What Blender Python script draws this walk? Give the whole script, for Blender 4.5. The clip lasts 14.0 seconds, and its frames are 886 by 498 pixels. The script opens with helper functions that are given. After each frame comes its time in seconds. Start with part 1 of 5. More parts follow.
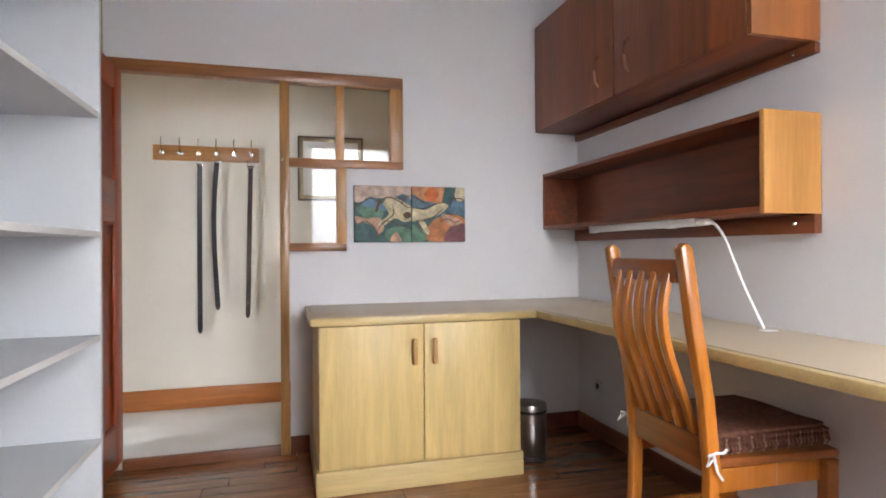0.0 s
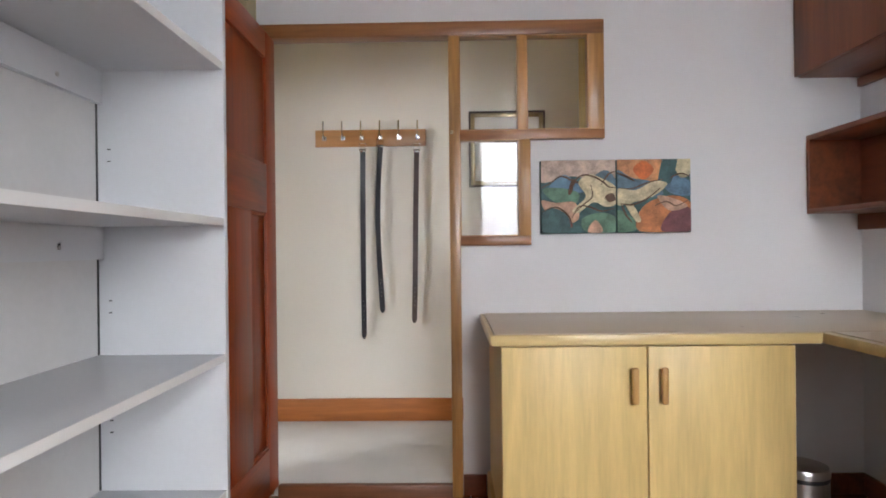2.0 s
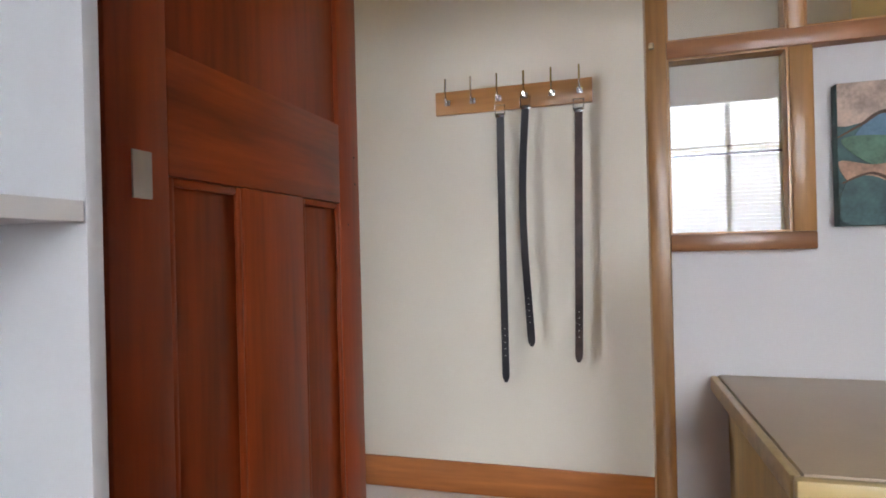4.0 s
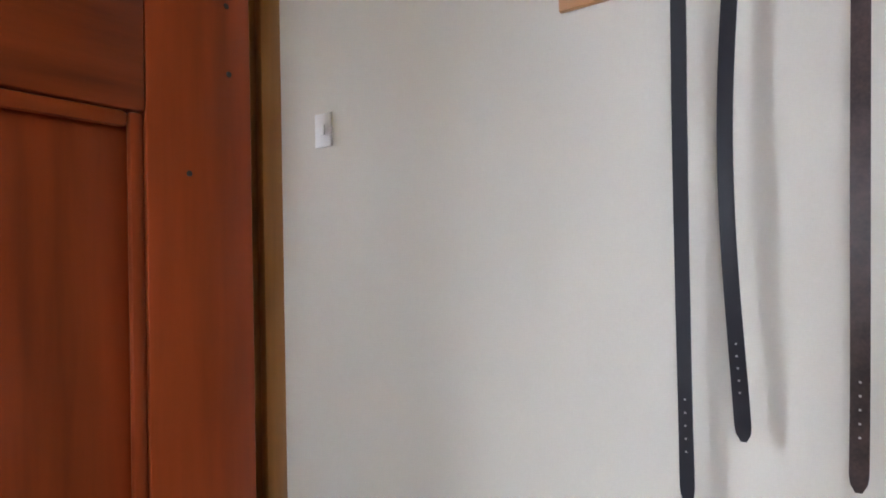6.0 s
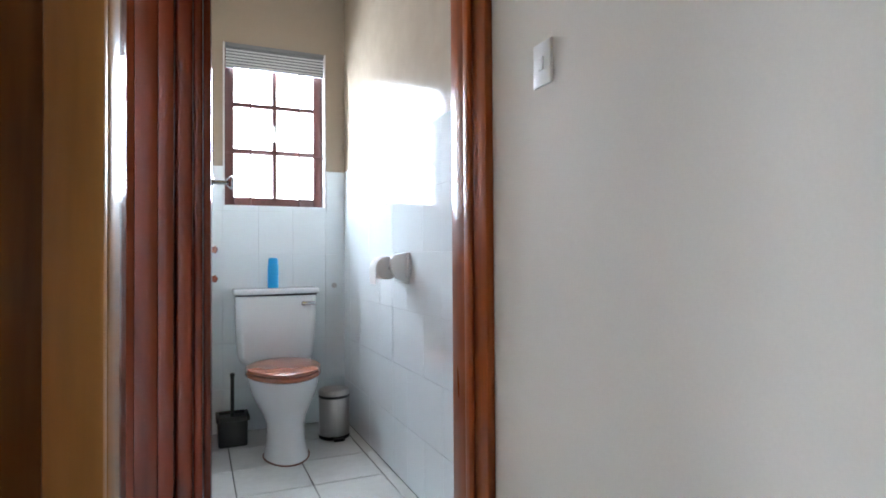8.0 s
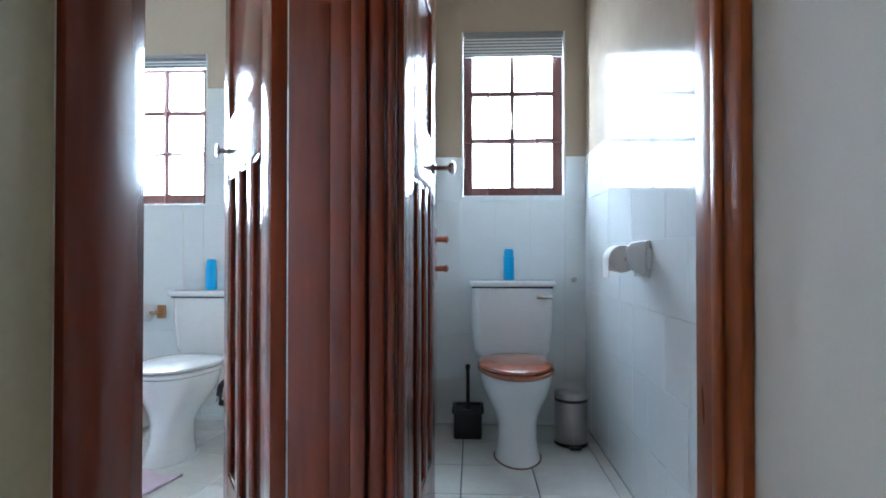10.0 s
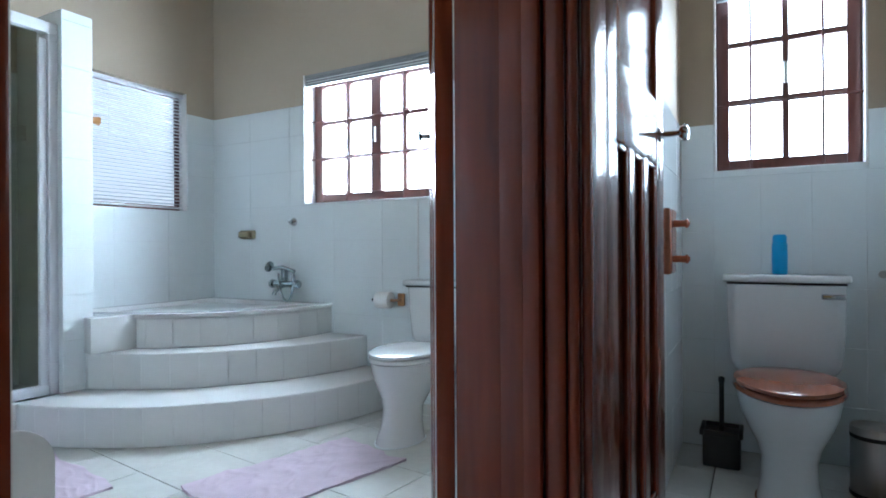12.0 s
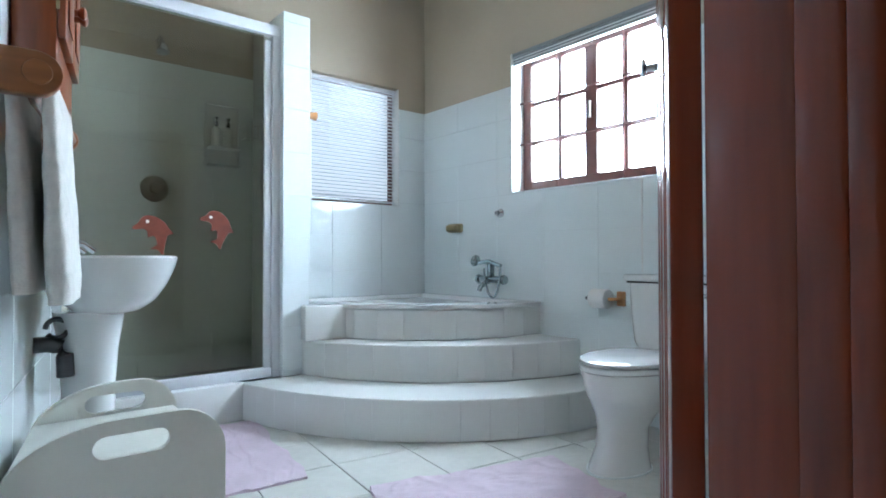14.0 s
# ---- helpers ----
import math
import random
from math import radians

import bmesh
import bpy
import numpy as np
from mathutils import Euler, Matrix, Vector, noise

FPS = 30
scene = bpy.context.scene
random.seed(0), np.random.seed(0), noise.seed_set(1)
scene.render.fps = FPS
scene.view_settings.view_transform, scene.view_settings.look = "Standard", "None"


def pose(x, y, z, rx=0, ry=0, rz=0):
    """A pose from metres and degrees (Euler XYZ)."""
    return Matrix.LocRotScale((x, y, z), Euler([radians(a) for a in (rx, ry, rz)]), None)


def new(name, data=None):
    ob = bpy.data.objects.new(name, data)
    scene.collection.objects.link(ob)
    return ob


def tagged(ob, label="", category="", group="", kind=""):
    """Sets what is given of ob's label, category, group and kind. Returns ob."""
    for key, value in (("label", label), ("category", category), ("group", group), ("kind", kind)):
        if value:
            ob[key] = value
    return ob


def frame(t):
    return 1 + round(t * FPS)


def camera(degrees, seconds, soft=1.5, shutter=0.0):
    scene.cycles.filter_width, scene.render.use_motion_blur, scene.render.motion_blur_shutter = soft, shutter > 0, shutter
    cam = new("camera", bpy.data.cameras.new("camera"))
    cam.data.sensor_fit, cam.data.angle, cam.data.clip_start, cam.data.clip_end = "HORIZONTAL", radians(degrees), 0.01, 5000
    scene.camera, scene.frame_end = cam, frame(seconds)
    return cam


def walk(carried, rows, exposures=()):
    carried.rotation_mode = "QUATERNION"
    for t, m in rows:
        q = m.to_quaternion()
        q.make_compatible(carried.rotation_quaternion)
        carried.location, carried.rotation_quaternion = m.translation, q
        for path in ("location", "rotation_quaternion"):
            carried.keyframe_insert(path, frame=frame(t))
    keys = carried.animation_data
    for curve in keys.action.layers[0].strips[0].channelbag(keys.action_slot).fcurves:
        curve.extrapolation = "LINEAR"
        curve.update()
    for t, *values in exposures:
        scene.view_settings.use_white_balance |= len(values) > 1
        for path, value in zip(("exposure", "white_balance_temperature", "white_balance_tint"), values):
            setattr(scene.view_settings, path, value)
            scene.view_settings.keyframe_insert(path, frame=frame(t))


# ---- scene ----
cam = camera(75.97, 14.0, soft=1.8)
PATH = [
    (0, 0.026, -0.133, 1.088, 90.06, 0.37, -15.54),
    (0.5, 0.036, -0.006, 1.091, 90.18, 0.38, -11.39),
    (1, 0.032, 0.154, 1.095, 90.18, 0.43, -7.16),
    (1.5, 0.018, 0.363, 1.092, 90.07, 0.54, -2.67),
    (2, 0.010, 0.555, 1.073, 89.96, 0.63, 0.96),
    (2.5, -0.002, 0.787, 1.094, 89.83, 0.79, 5.04),
    (3, -0.035, 1.007, 1.103, 89.78, 0.94, 9.35),
    (3.2, -0.049, 1.113, 1.108, 89.85, 1.16, 10.94),
    (5.5, -0.187, 2.367, 1.086, 90.32, 0.96, 28.47),
    (6.2, -0.233, 2.692, 1.092, 90.53, 1.11, 39.52),
    (6.5, -0.266, 2.799, 1.092, 90.68, 1.06, 45.18),
    (7, -0.312, 2.937, 1.067, 90.82, 0.89, 53.71),
    (7.2, -0.326, 2.984, 1.054, 90.84, 0.80, 56.56),
    (9.3, -0.588, 3.216, 0.986, 90.74, 0.15, 82.80),
    (9.5, -0.595, 3.241, 0.985, 90.71, 0.20, 85.85),
    (10, -0.654, 3.310, 0.981, 90.69, -0.02, 92.87),
    (10.5, -0.765, 3.370, 0.969, 90.45, -0.00, 98.79),
    (11, -0.835, 3.387, 0.953, 90.35, 0.18, 104.88),
    (11.5, -0.884, 3.433, 0.958, 90.14, 0.22, 111.71),
    (12, -0.945, 3.424, 0.963, 90.05, 0.34, 118.80),
    (12.5, -1.011, 3.365, 0.911, 90.57, 0.22, 125.22),
    (13, -1.136, 3.328, 0.886, 90.71, 0.28, 131.21),
    (13.5, -1.227, 3.269, 0.872, 90.83, 0.30, 136.64),
    (14.0, -1.309, 3.208, 0.862, 90.99, 0.10, 140.76),
]
walk(cam, [(t, pose(*p)) for t, *p in PATH], exposures=[(0, 0.46, 6500, 14), (2.0, 0.3, 6500, 14), (3.2, 0.2, 6500, 14), (5.5, 0.46, 6000, 14), (6.2, 0.48, 5900, 15), (7.2, 0.47, 5850, 13), (9.3, 0.1, 5350, 9), (10, -0.1, 5200, 7), (11, -0.36, 5150, 6), (12.5, -0.8, 5300, 5), (14, -0.68, 5350, 4)])

# ---- world and light ----
world = bpy.data.worlds.new("sky")
scene.world = world
world.use_nodes = True
_n = world.node_tree.nodes
_sky = _n.new("ShaderNodeTexSky")
_sky.sky_type, _sky.sun_disc = "NISHITA", False
_sky.sun_elevation, _sky.sun_rotation = radians(48), radians(200)
world.node_tree.links.new(_sky.outputs[0], _n["Background"].inputs[0])
_n["Background"].inputs[1].default_value = 0.12


def sky_backdrop(a, b, c, d, glow):
    """A plain bright sheet of overcast sky outside a window."""
    m = bpy.data.materials.new("overcast_sky_glow")
    m.use_nodes = True
    e = m.node_tree.nodes.new("ShaderNodeEmission")
    e.inputs[0].default_value, e.inputs[1].default_value = (0.92, 0.97, 1.0, 1), glow
    m.node_tree.links.new(e.outputs[0], m.node_tree.nodes["Material Output"].inputs[0])
    me = bpy.data.meshes.new("backdrop")
    me.from_pydata([a, b, c, d], [], [(0, 1, 2, 3)])
    me.materials.append(m)
    tagged(new("backdrop", me), "plain bright overcast sky outside the window", "sky", kind="structure")


sky_backdrop((-0.1, -1.75, 0.7), (2.2, -1.75, 0.7), (2.2, -1.75, 2.8), (-0.1, -1.75, 2.8), 33.0)
sky_backdrop((-4.5, -1.3, 0.9), (-4.5, 2.6, 0.9), (-4.5, 2.6, 2.7), (-4.5, -1.3, 2.7), 98.0)
sky_backdrop((-4.5, 2.95, 0.95), (-4.5, 4.2, 0.95), (-4.5, 4.2, 2.7), (-4.5, 2.95, 2.7), 44.0)
sky_backdrop((-4.0, -0.75, 1.0), (-2.8, -0.75, 1.0), (-2.8, -0.75, 2.5), (-4.0, -0.75, 2.5), 1.4)

# ---- materials ----
MATS = {}


def mat(name, col, rough=0.5, metal=0.0, vary=0.08, scale=6.0, bump=0.0, grain=None, coat=0.0, fine=60.0, dark=None, spec=0.5):
    """A surface with variation at two scales; grain names the axis along which wood fibres run."""
    if name in MATS:
        return MATS[name]
    m = bpy.data.materials.new(name)
    m.use_nodes = True
    nt = m.node_tree
    b = nt.nodes["Principled BSDF"]
    b.inputs["Roughness"].default_value, b.inputs["Metallic"].default_value = rough, metal
    b.inputs["Coat Weight"].default_value, b.inputs["Coat Roughness"].default_value = coat, 0.12
    b.inputs["Specular IOR Level"].default_value = spec
    tc, mp = nt.nodes.new("ShaderNodeTexCoord"), nt.nodes.new("ShaderNodeMapping")
    nt.links.new(tc.outputs["Object"], mp.inputs["Vector"])
    oi = nt.nodes.new("ShaderNodeObjectInfo")
    add = nt.nodes.new("ShaderNodeVectorMath")
    add.operation = "MULTIPLY_ADD"
    nt.links.new(oi.outputs["Random"], add.inputs[0])
    add.inputs[1].default_value = (7.0, 5.0, 3.0)
    nt.links.new(mp.outputs[0], add.inputs[2])
    if grain:
        mp.inputs["Scale"].default_value = [0.08 if a == grain else 1.0 for a in "xyz"]
    n1, n2 = nt.nodes.new("ShaderNodeTexNoise"), nt.nodes.new("ShaderNodeTexNoise")
    n1.inputs["Scale"].default_value, n2.inputs["Scale"].default_value = scale, fine
    n1.inputs["Detail"].default_value, n2.inputs["Detail"].default_value = 3, 4
    if grain:
        n1.inputs["Distortion"].default_value = 0.8
    for n in (n1, n2):
        nt.links.new(add.outputs[0], n.inputs["Vector"])
    mix = nt.nodes.new("ShaderNodeMath")
    mix.operation = "MULTIPLY_ADD"
    nt.links.new(n2.outputs[0], mix.inputs[0])
    mix.inputs[1].default_value = 0.45
    nt.links.new(n1.outputs[0], mix.inputs[2])
    ramp = nt.nodes.new("ShaderNodeValToRGB")
    nt.links.new(mix.outputs[0], ramp.inputs[0])
    lo = dark or [c * (1 - 2.2 * vary) for c in col]
    hi = [min(1, c * (1 + vary)) for c in col]
    ramp.color_ramp.elements[0].position, ramp.color_ramp.elements[1].position = 0.45, 1.0
    ramp.color_ramp.elements[0].color, ramp.color_ramp.elements[1].color = (*lo, 1), (*hi, 1)
    nt.links.new(ramp.outputs[0], b.inputs["Base Color"])
    rr = nt.nodes.new("ShaderNodeMapRange")
    rr.inputs["To Min"].default_value, rr.inputs["To Max"].default_value = max(0.02, rough * 0.8), min(1, rough * 1.25)
    nt.links.new(n1.outputs[0], rr.inputs["Value"])
    nt.links.new(rr.outputs[0], b.inputs["Roughness"])
    if bump:
        bp = nt.nodes.new("ShaderNodeBump")
        bp.inputs["Strength"].default_value, bp.inputs["Distance"].default_value = bump, 0.004
        nt.links.new(mix.outputs[0], bp.inputs["Height"])
        nt.links.new(bp.outputs[0], b.inputs["Normal"])
    MATS[name] = m
    return m


def glass(name, col, rough=0.0, through_=0.9):
    m = bpy.data.materials.new(name)
    m.use_nodes = True
    nt = m.node_tree
    nt.nodes.clear()
    out, mx = nt.nodes.new("ShaderNodeOutputMaterial"), nt.nodes.new("ShaderNodeMixShader")
    tr, gl, fr = nt.nodes.new("ShaderNodeBsdfTransparent"), nt.nodes.new("ShaderNodeBsdfGlossy"), nt.nodes.new("ShaderNodeLayerWeight")
    tr.inputs[0].default_value = (*col, 1)
    gl.inputs["Roughness"].default_value = rough
    fr.inputs[0].default_value = 0.5
    pw, ma = nt.nodes.new("ShaderNodeMath"), nt.nodes.new("ShaderNodeMath")
    pw.operation, ma.operation = "POWER", "MULTIPLY_ADD"
    pw.inputs[1].default_value = 5.0
    ma.inputs[1].default_value, ma.inputs[2].default_value = 0.8, 0.04
    nt.links.new(fr.outputs["Facing"], pw.inputs[0])
    nt.links.new(pw.outputs[0], ma.inputs[0])
    nt.links.new(ma.outputs[0], mx.inputs[0])
    nt.links.new(tr.outputs[0], mx.inputs[1])
    nt.links.new(gl.outputs[0], mx.inputs[2])
    nt.links.new(mx.outputs[0], out.inputs[0])
    MATS[name] = m
    return m


WHITE = mat("white_wall_paint", (0.74, 0.73, 0.74), 0.75, vary=0.02, scale=1.5, bump=0.06, fine=180)
CREAM = mat("cream_wall_paint", (0.70, 0.66, 0.583), 0.7, vary=0.03, scale=1.2, bump=0.08, fine=150)
ENAMEL = mat("beige_enamel_paint", (0.42, 0.35, 0.27), 0.14, vary=0.04, scale=7, bump=0.25, fine=18)
# Cream paint darkened to olive: the stub's shade is put into the colour.
CREAMSHADE = mat("shaded_cream_paint", (0.36, 0.32, 0.2), 0.6, vary=0.06, scale=3, bump=0.06, fine=120)
# Grey-brown end wall yellowed so that it bounces warm light down the passage.
YBROWN = mat("yellow_brown_bounce", (0.55, 0.38, 0.12), 0.7, vary=0.05, scale=3, bump=0.06, fine=120)
BEIGE = mat("beige_wall_paint", (0.4, 0.335, 0.25), 0.6, vary=0.04, scale=1.4, bump=0.06, fine=160)
CEIL = mat("ceiling_paint", (0.72, 0.7, 0.66), 0.85, vary=0.02, scale=2)
GROUT = mat("pale_grout", (0.7, 0.75, 0.76), 0.6, vary=0.05, scale=9)
TILE = mat("white_glazed_tile", (0.77, 0.82, 0.83), 0.05, vary=0.006, scale=3, coat=0.3, fine=14, bump=0.05)
FTILE = mat("floor_tile", (0.68, 0.68, 0.64), 0.22, vary=0.05, scale=4, fine=30)
FGROUT = mat("dark_grout", (0.1, 0.1, 0.09), 0.9, vary=0.2)
RED = mat("red_varnished_wood_up", (0.33, 0.056, 0.012), 0.36, vary=0.22, scale=10, grain="z", coat=0.08, fine=70, bump=0.05, spec=0.3)
REDX = mat("red_varnished_wood_x", (0.34, 0.06, 0.012), 0.36, vary=0.28, scale=9, grain="x", coat=0.08, fine=70, bump=0.05, spec=0.3)
FRAME = mat("brown_frame_wood_up", (0.46, 0.225, 0.068), 0.35, vary=0.25, scale=10, grain="z", coat=0.2, fine=80, bump=0.05)
FRAMEX = mat("brown_frame_wood_x", (0.34, 0.14, 0.048), 0.35, vary=0.25, scale=10, grain="x", coat=0.2, fine=80, bump=0.05)
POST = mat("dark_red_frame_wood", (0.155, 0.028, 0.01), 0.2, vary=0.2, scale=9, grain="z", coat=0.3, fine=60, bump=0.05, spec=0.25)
# Brighter copy of the frame wood; the light on that side is in the colour.
POSTLIT = mat("lit_red_frame_wood", (0.3, 0.07, 0.014), 0.3, vary=0.18, scale=9, grain="z", coat=0.1, fine=60, bump=0.05, spec=0.3)
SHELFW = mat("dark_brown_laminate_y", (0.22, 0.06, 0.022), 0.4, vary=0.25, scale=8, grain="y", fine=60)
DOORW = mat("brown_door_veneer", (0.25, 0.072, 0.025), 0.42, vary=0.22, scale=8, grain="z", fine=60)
# End veneer darkened for the upper panel; its weaker light is in the colour.
ENDDIM = mat("dimmed_veneer_end", (0.36, 0.12, 0.03), 0.35, vary=0.15, scale=7, grain="z", fine=70)
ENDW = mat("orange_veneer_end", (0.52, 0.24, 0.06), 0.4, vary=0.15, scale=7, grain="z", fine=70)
OAK = mat("light_oak_laminate", (0.69, 0.5, 0.2), 0.42, vary=0.1, scale=16, grain="z", fine=120)
OAKX = mat("light_oak_lipping", (0.62, 0.46, 0.2), 0.35, vary=0.12, scale=9, grain="x", fine=90, coat=0.2)
HANDLE = mat("honey_oak_handle", (0.46, 0.25, 0.08), 0.35, vary=0.15, scale=12, grain="z", coat=0.2)
SKIRT = mat("brown_skirting_wood", (0.4, 0.135, 0.032), 0.36, vary=0.22, scale=9, grain="x", coat=0.1, fine=70)
SILLW = mat("worn_threshold_wood", (0.17, 0.06, 0.025), 0.4, vary=0.25, scale=9, grain="x", fine=70)
TOP = mat("beige_worktop_laminate", (0.58, 0.46, 0.31), 0.3, vary=0.03, scale=10, fine=200, coat=0.05, spec=0.35)
CHAIR = mat("honey_varnished_wood", (0.5, 0.165, 0.022), 0.25, vary=0.2, scale=10, grain="z", coat=0.3, fine=60)
# Honey wood darkened: shade on rails, seat and front legs is in the colour.
CHAIRSHADE = mat("shaded_chair_wood", (0.34, 0.1, 0.02), 0.32, vary=0.2, scale=10, grain="y", coat=0.3, fine=60)
CUSHION = mat("brown_woven_cloth", (0.19, 0.075, 0.045), 0.95, vary=0.3, scale=50, bump=0.4, fine=220)
CORD = mat("pale_brown_cord", (0.36, 0.2, 0.13), 0.9, vary=0.2, scale=40)
PLANK = mat("dark_floor_plank", (0.26, 0.105, 0.04), 0.2, vary=0.28, scale=7, grain="x", coat=0.3, fine=60, bump=0.05)
CARPET = mat("pale_carpet", (0.6, 0.58, 0.55), 0.97, vary=0.035, scale=5, bump=0.5, fine=320)
MELA = mat("white_melamine", (0.6, 0.61, 0.63), 0.35, vary=0.02, scale=3)
BACKP = mat("grey_hardboard", (0.6, 0.59, 0.58), 0.6, vary=0.03)
SLOT = mat("dark_gap", (0.03, 0.03, 0.03), 0.8)
CHROME = mat("chrome", (0.5, 0.51, 0.53), 0.1, 1.0, vary=0.03)
# Chrome darkened: the dark surroundings it mirrors are painted into its colour.
DCHROME = mat("dark_mirroring_chrome", (0.3, 0.34, 0.36), 0.16, 1.0, vary=0.1)
STEEL = mat("brushed_steel", (0.52, 0.5, 0.48), 0.3, 1.0, vary=0.08, grain="z", scale=20)
BLACK = mat("black_plastic", (0.02, 0.02, 0.022), 0.4, vary=0.1)
LEATHER = mat("black_leather", (0.018, 0.018, 0.024), 0.34, vary=0.08, scale=8, bump=0.06, fine=200)
LEATHERB = mat("brown_leather", (0.06, 0.035, 0.032), 0.4, vary=0.3, scale=20, bump=0.15, fine=160)
PORC = mat("white_porcelain", (0.76, 0.77, 0.77), 0.08, vary=0.01, coat=0.5)
SEATW = mat("reddish_wood_seat", (0.36, 0.12, 0.06), 0.22, vary=0.15, grain="x", scale=10, coat=0.4)
BLUE = mat("blue_plastic", (0.03, 0.36, 0.72), 0.3, vary=0.04)
PAPER = mat("tissue_paper", (0.78, 0.77, 0.75), 0.95, vary=0.03, bump=0.1)
PINK = mat("mauve_towelling", (0.6, 0.49, 0.57), 1.0, vary=0.06, scale=7, bump=0.5, fine=300)
TOWEL = mat("white_towelling", (0.72, 0.7, 0.66), 1.0, vary=0.06, scale=30, bump=0.7, fine=220)
WINW = mat("brown_window_wood", (0.12, 0.04, 0.03), 0.35, vary=0.2, grain="z", scale=9, coat=0.2)
ALU = mat("white_aluminium", (0.72, 0.74, 0.78), 0.3, vary=0.02)
BLIND = mat("white_blind_slat", (0.72, 0.74, 0.76), 0.4, vary=0.02)
PINE = mat("orange_pine", (0.23, 0.058, 0.014), 0.3, vary=0.2, grain="z", scale=9, coat=0.2)
BRASS = mat("dull_brass", (0.4, 0.33, 0.2), 0.3, 1.0, vary=0.1)
CLEAR = glass("clear_pane", (0.96, 0.97, 0.97))
SHGLASS = glass("shower_glass", (0.66, 0.66, 0.6), 0.02)
WOODACC = mat("amber_wood", (0.42, 0.2, 0.07), 0.3, vary=0.15, grain="x", scale=12)
RAILW = mat("brown_rail_wood", (0.26, 0.1, 0.035), 0.3, vary=0.15, grain="x", scale=12)
# White blind metal turned grey; its backlit shade is put into the colour.
GREYBACKLIT = mat("backlit_grey_aluminium", (0.22, 0.23, 0.24), 0.4, vary=0.03)
# Colour of the added surfaces that bounce yellow light into the passage.
YBOUNCE = mat("yellow_light_bouncer", (0.76, 0.52, 0.09), 0.5, vary=0.12, grain="x", scale=8)
SWITCH = mat("white_plastic", (0.74, 0.74, 0.73), 0.4, vary=0.01)
DOLPHIN = mat("salmon_sticker", (0.16, 0.036, 0.018), 0.5, vary=0.12, scale=20)


# ---- builders ----
def box(bm, x0, x1, y0, y1, z0, z1, bevel=0.0, seg=2):
    r = bmesh.ops.create_cube(bm, size=1)
    v = r["verts"]
    for p in v:
        p.co = Vector(((x0 + x1) / 2 + p.co.x * (x1 - x0), (y0 + y1) / 2 + p.co.y * (y1 - y0), (z0 + z1) / 2 + p.co.z * (z1 - z0)))
    if bevel:
        bmesh.ops.bevel(bm, geom=list({e for p in v for e in p.link_edges}), offset=bevel, segments=seg, affect="EDGES", profile=0.5)
    return bm


def B(x0, x1, y0, y1, z0, z1, bevel=0.0, seg=2):
    return box(bmesh.new(), min(x0, x1), max(x0, x1), min(y0, y1), max(y0, y1), min(z0, z1), max(z0, z1), bevel, seg)


def lathe(profile, seg=28, centre=(0, 0, 0), squash=(1, 1)):
    """A turned solid from (radius, height) pairs."""
    bm = bmesh.new()
    rings = []
    for r, z in profile:
        rings.append([bm.verts.new((centre[0] + r * squash[0] * math.cos(2 * math.pi * i / seg), centre[1] + r * squash[1] * math.sin(2 * math.pi * i / seg), centre[2] + z)) for i in range(seg)])
    for a, b in zip(rings, rings[1:]):
        for i in range(seg):
            bm.faces.new((a[i], a[(i + 1) % seg], b[(i + 1) % seg], b[i]))
    bm.faces.new(list(reversed(rings[0])))
    bm.faces.new(rings[-1])
    return bm


def tube(points, r, seg=10):
    """A round bar that follows the points."""
    bm = bmesh.new()
    pts = [Vector(p) for p in points]
    rings = []
    for i, p in enumerate(pts):
        d = (pts[min(i + 1, len(pts) - 1)] - pts[max(i - 1, 0)]).normalized()
        up = Vector((0, 0, 1)) if abs(d.z) < 0.95 else Vector((1, 0, 0))
        a = d.cross(up).normalized()
        b = d.cross(a)
        rings.append([bm.verts.new(p + r * (math.cos(2 * math.pi * k / seg) * a + math.sin(2 * math.pi * k / seg) * b)) for k in range(seg)])
    for a, b in zip(rings, rings[1:]):
        for k in range(seg):
            bm.faces.new((a[k], a[(k + 1) % seg], b[(k + 1) % seg], b[k]))
    bm.faces.new(rings[0])
    bm.faces.new(rings[-1])
    bmesh.ops.recalc_face_normals(bm, faces=bm.faces)
    return bm


def prism(outline, lo, hi, axis="z", bevel=0.0):
    """A slab from a 2D outline, drawn out along an axis (x: outline is y,z; y: x,z; z: x,y)."""
    bm = bmesh.new()

    def at(u, v, w):
        return {"x": (w, u, v), "y": (u, w, v), "z": (u, v, w)}[axis]
    a = [bm.verts.new(at(u, v, lo)) for u, v in outline]
    b = [bm.verts.new(at(u, v, hi)) for u, v in outline]
    n = len(a)
    bm.faces.new(a)
    bm.faces.new(list(reversed(b)))
    for i in range(n):
        bm.faces.new((a[i], b[i], b[(i + 1) % n], a[(i + 1) % n]))
    bmesh.ops.recalc_face_normals(bm, faces=bm.faces)
    if bevel:
        bmesh.ops.bevel(bm, geom=[e for e in bm.edges if len(e.link_faces) == 2 and e.calc_face_angle(0) > 0.6], offset=bevel, segments=2, affect="EDGES", profile=0.5)
    return bm


def join(*bms):
    """Several solids as one mesh."""
    out = bms[0]
    for b in bms[1:]:
        me = bpy.data.meshes.new("tmp")
        b.to_mesh(me)
        out.from_mesh(me)
        bpy.data.meshes.remove(me)
        b.free()
    return out


def moved(bm, m):
    bmesh.ops.transform(bm, matrix=m, verts=bm.verts)
    return bm


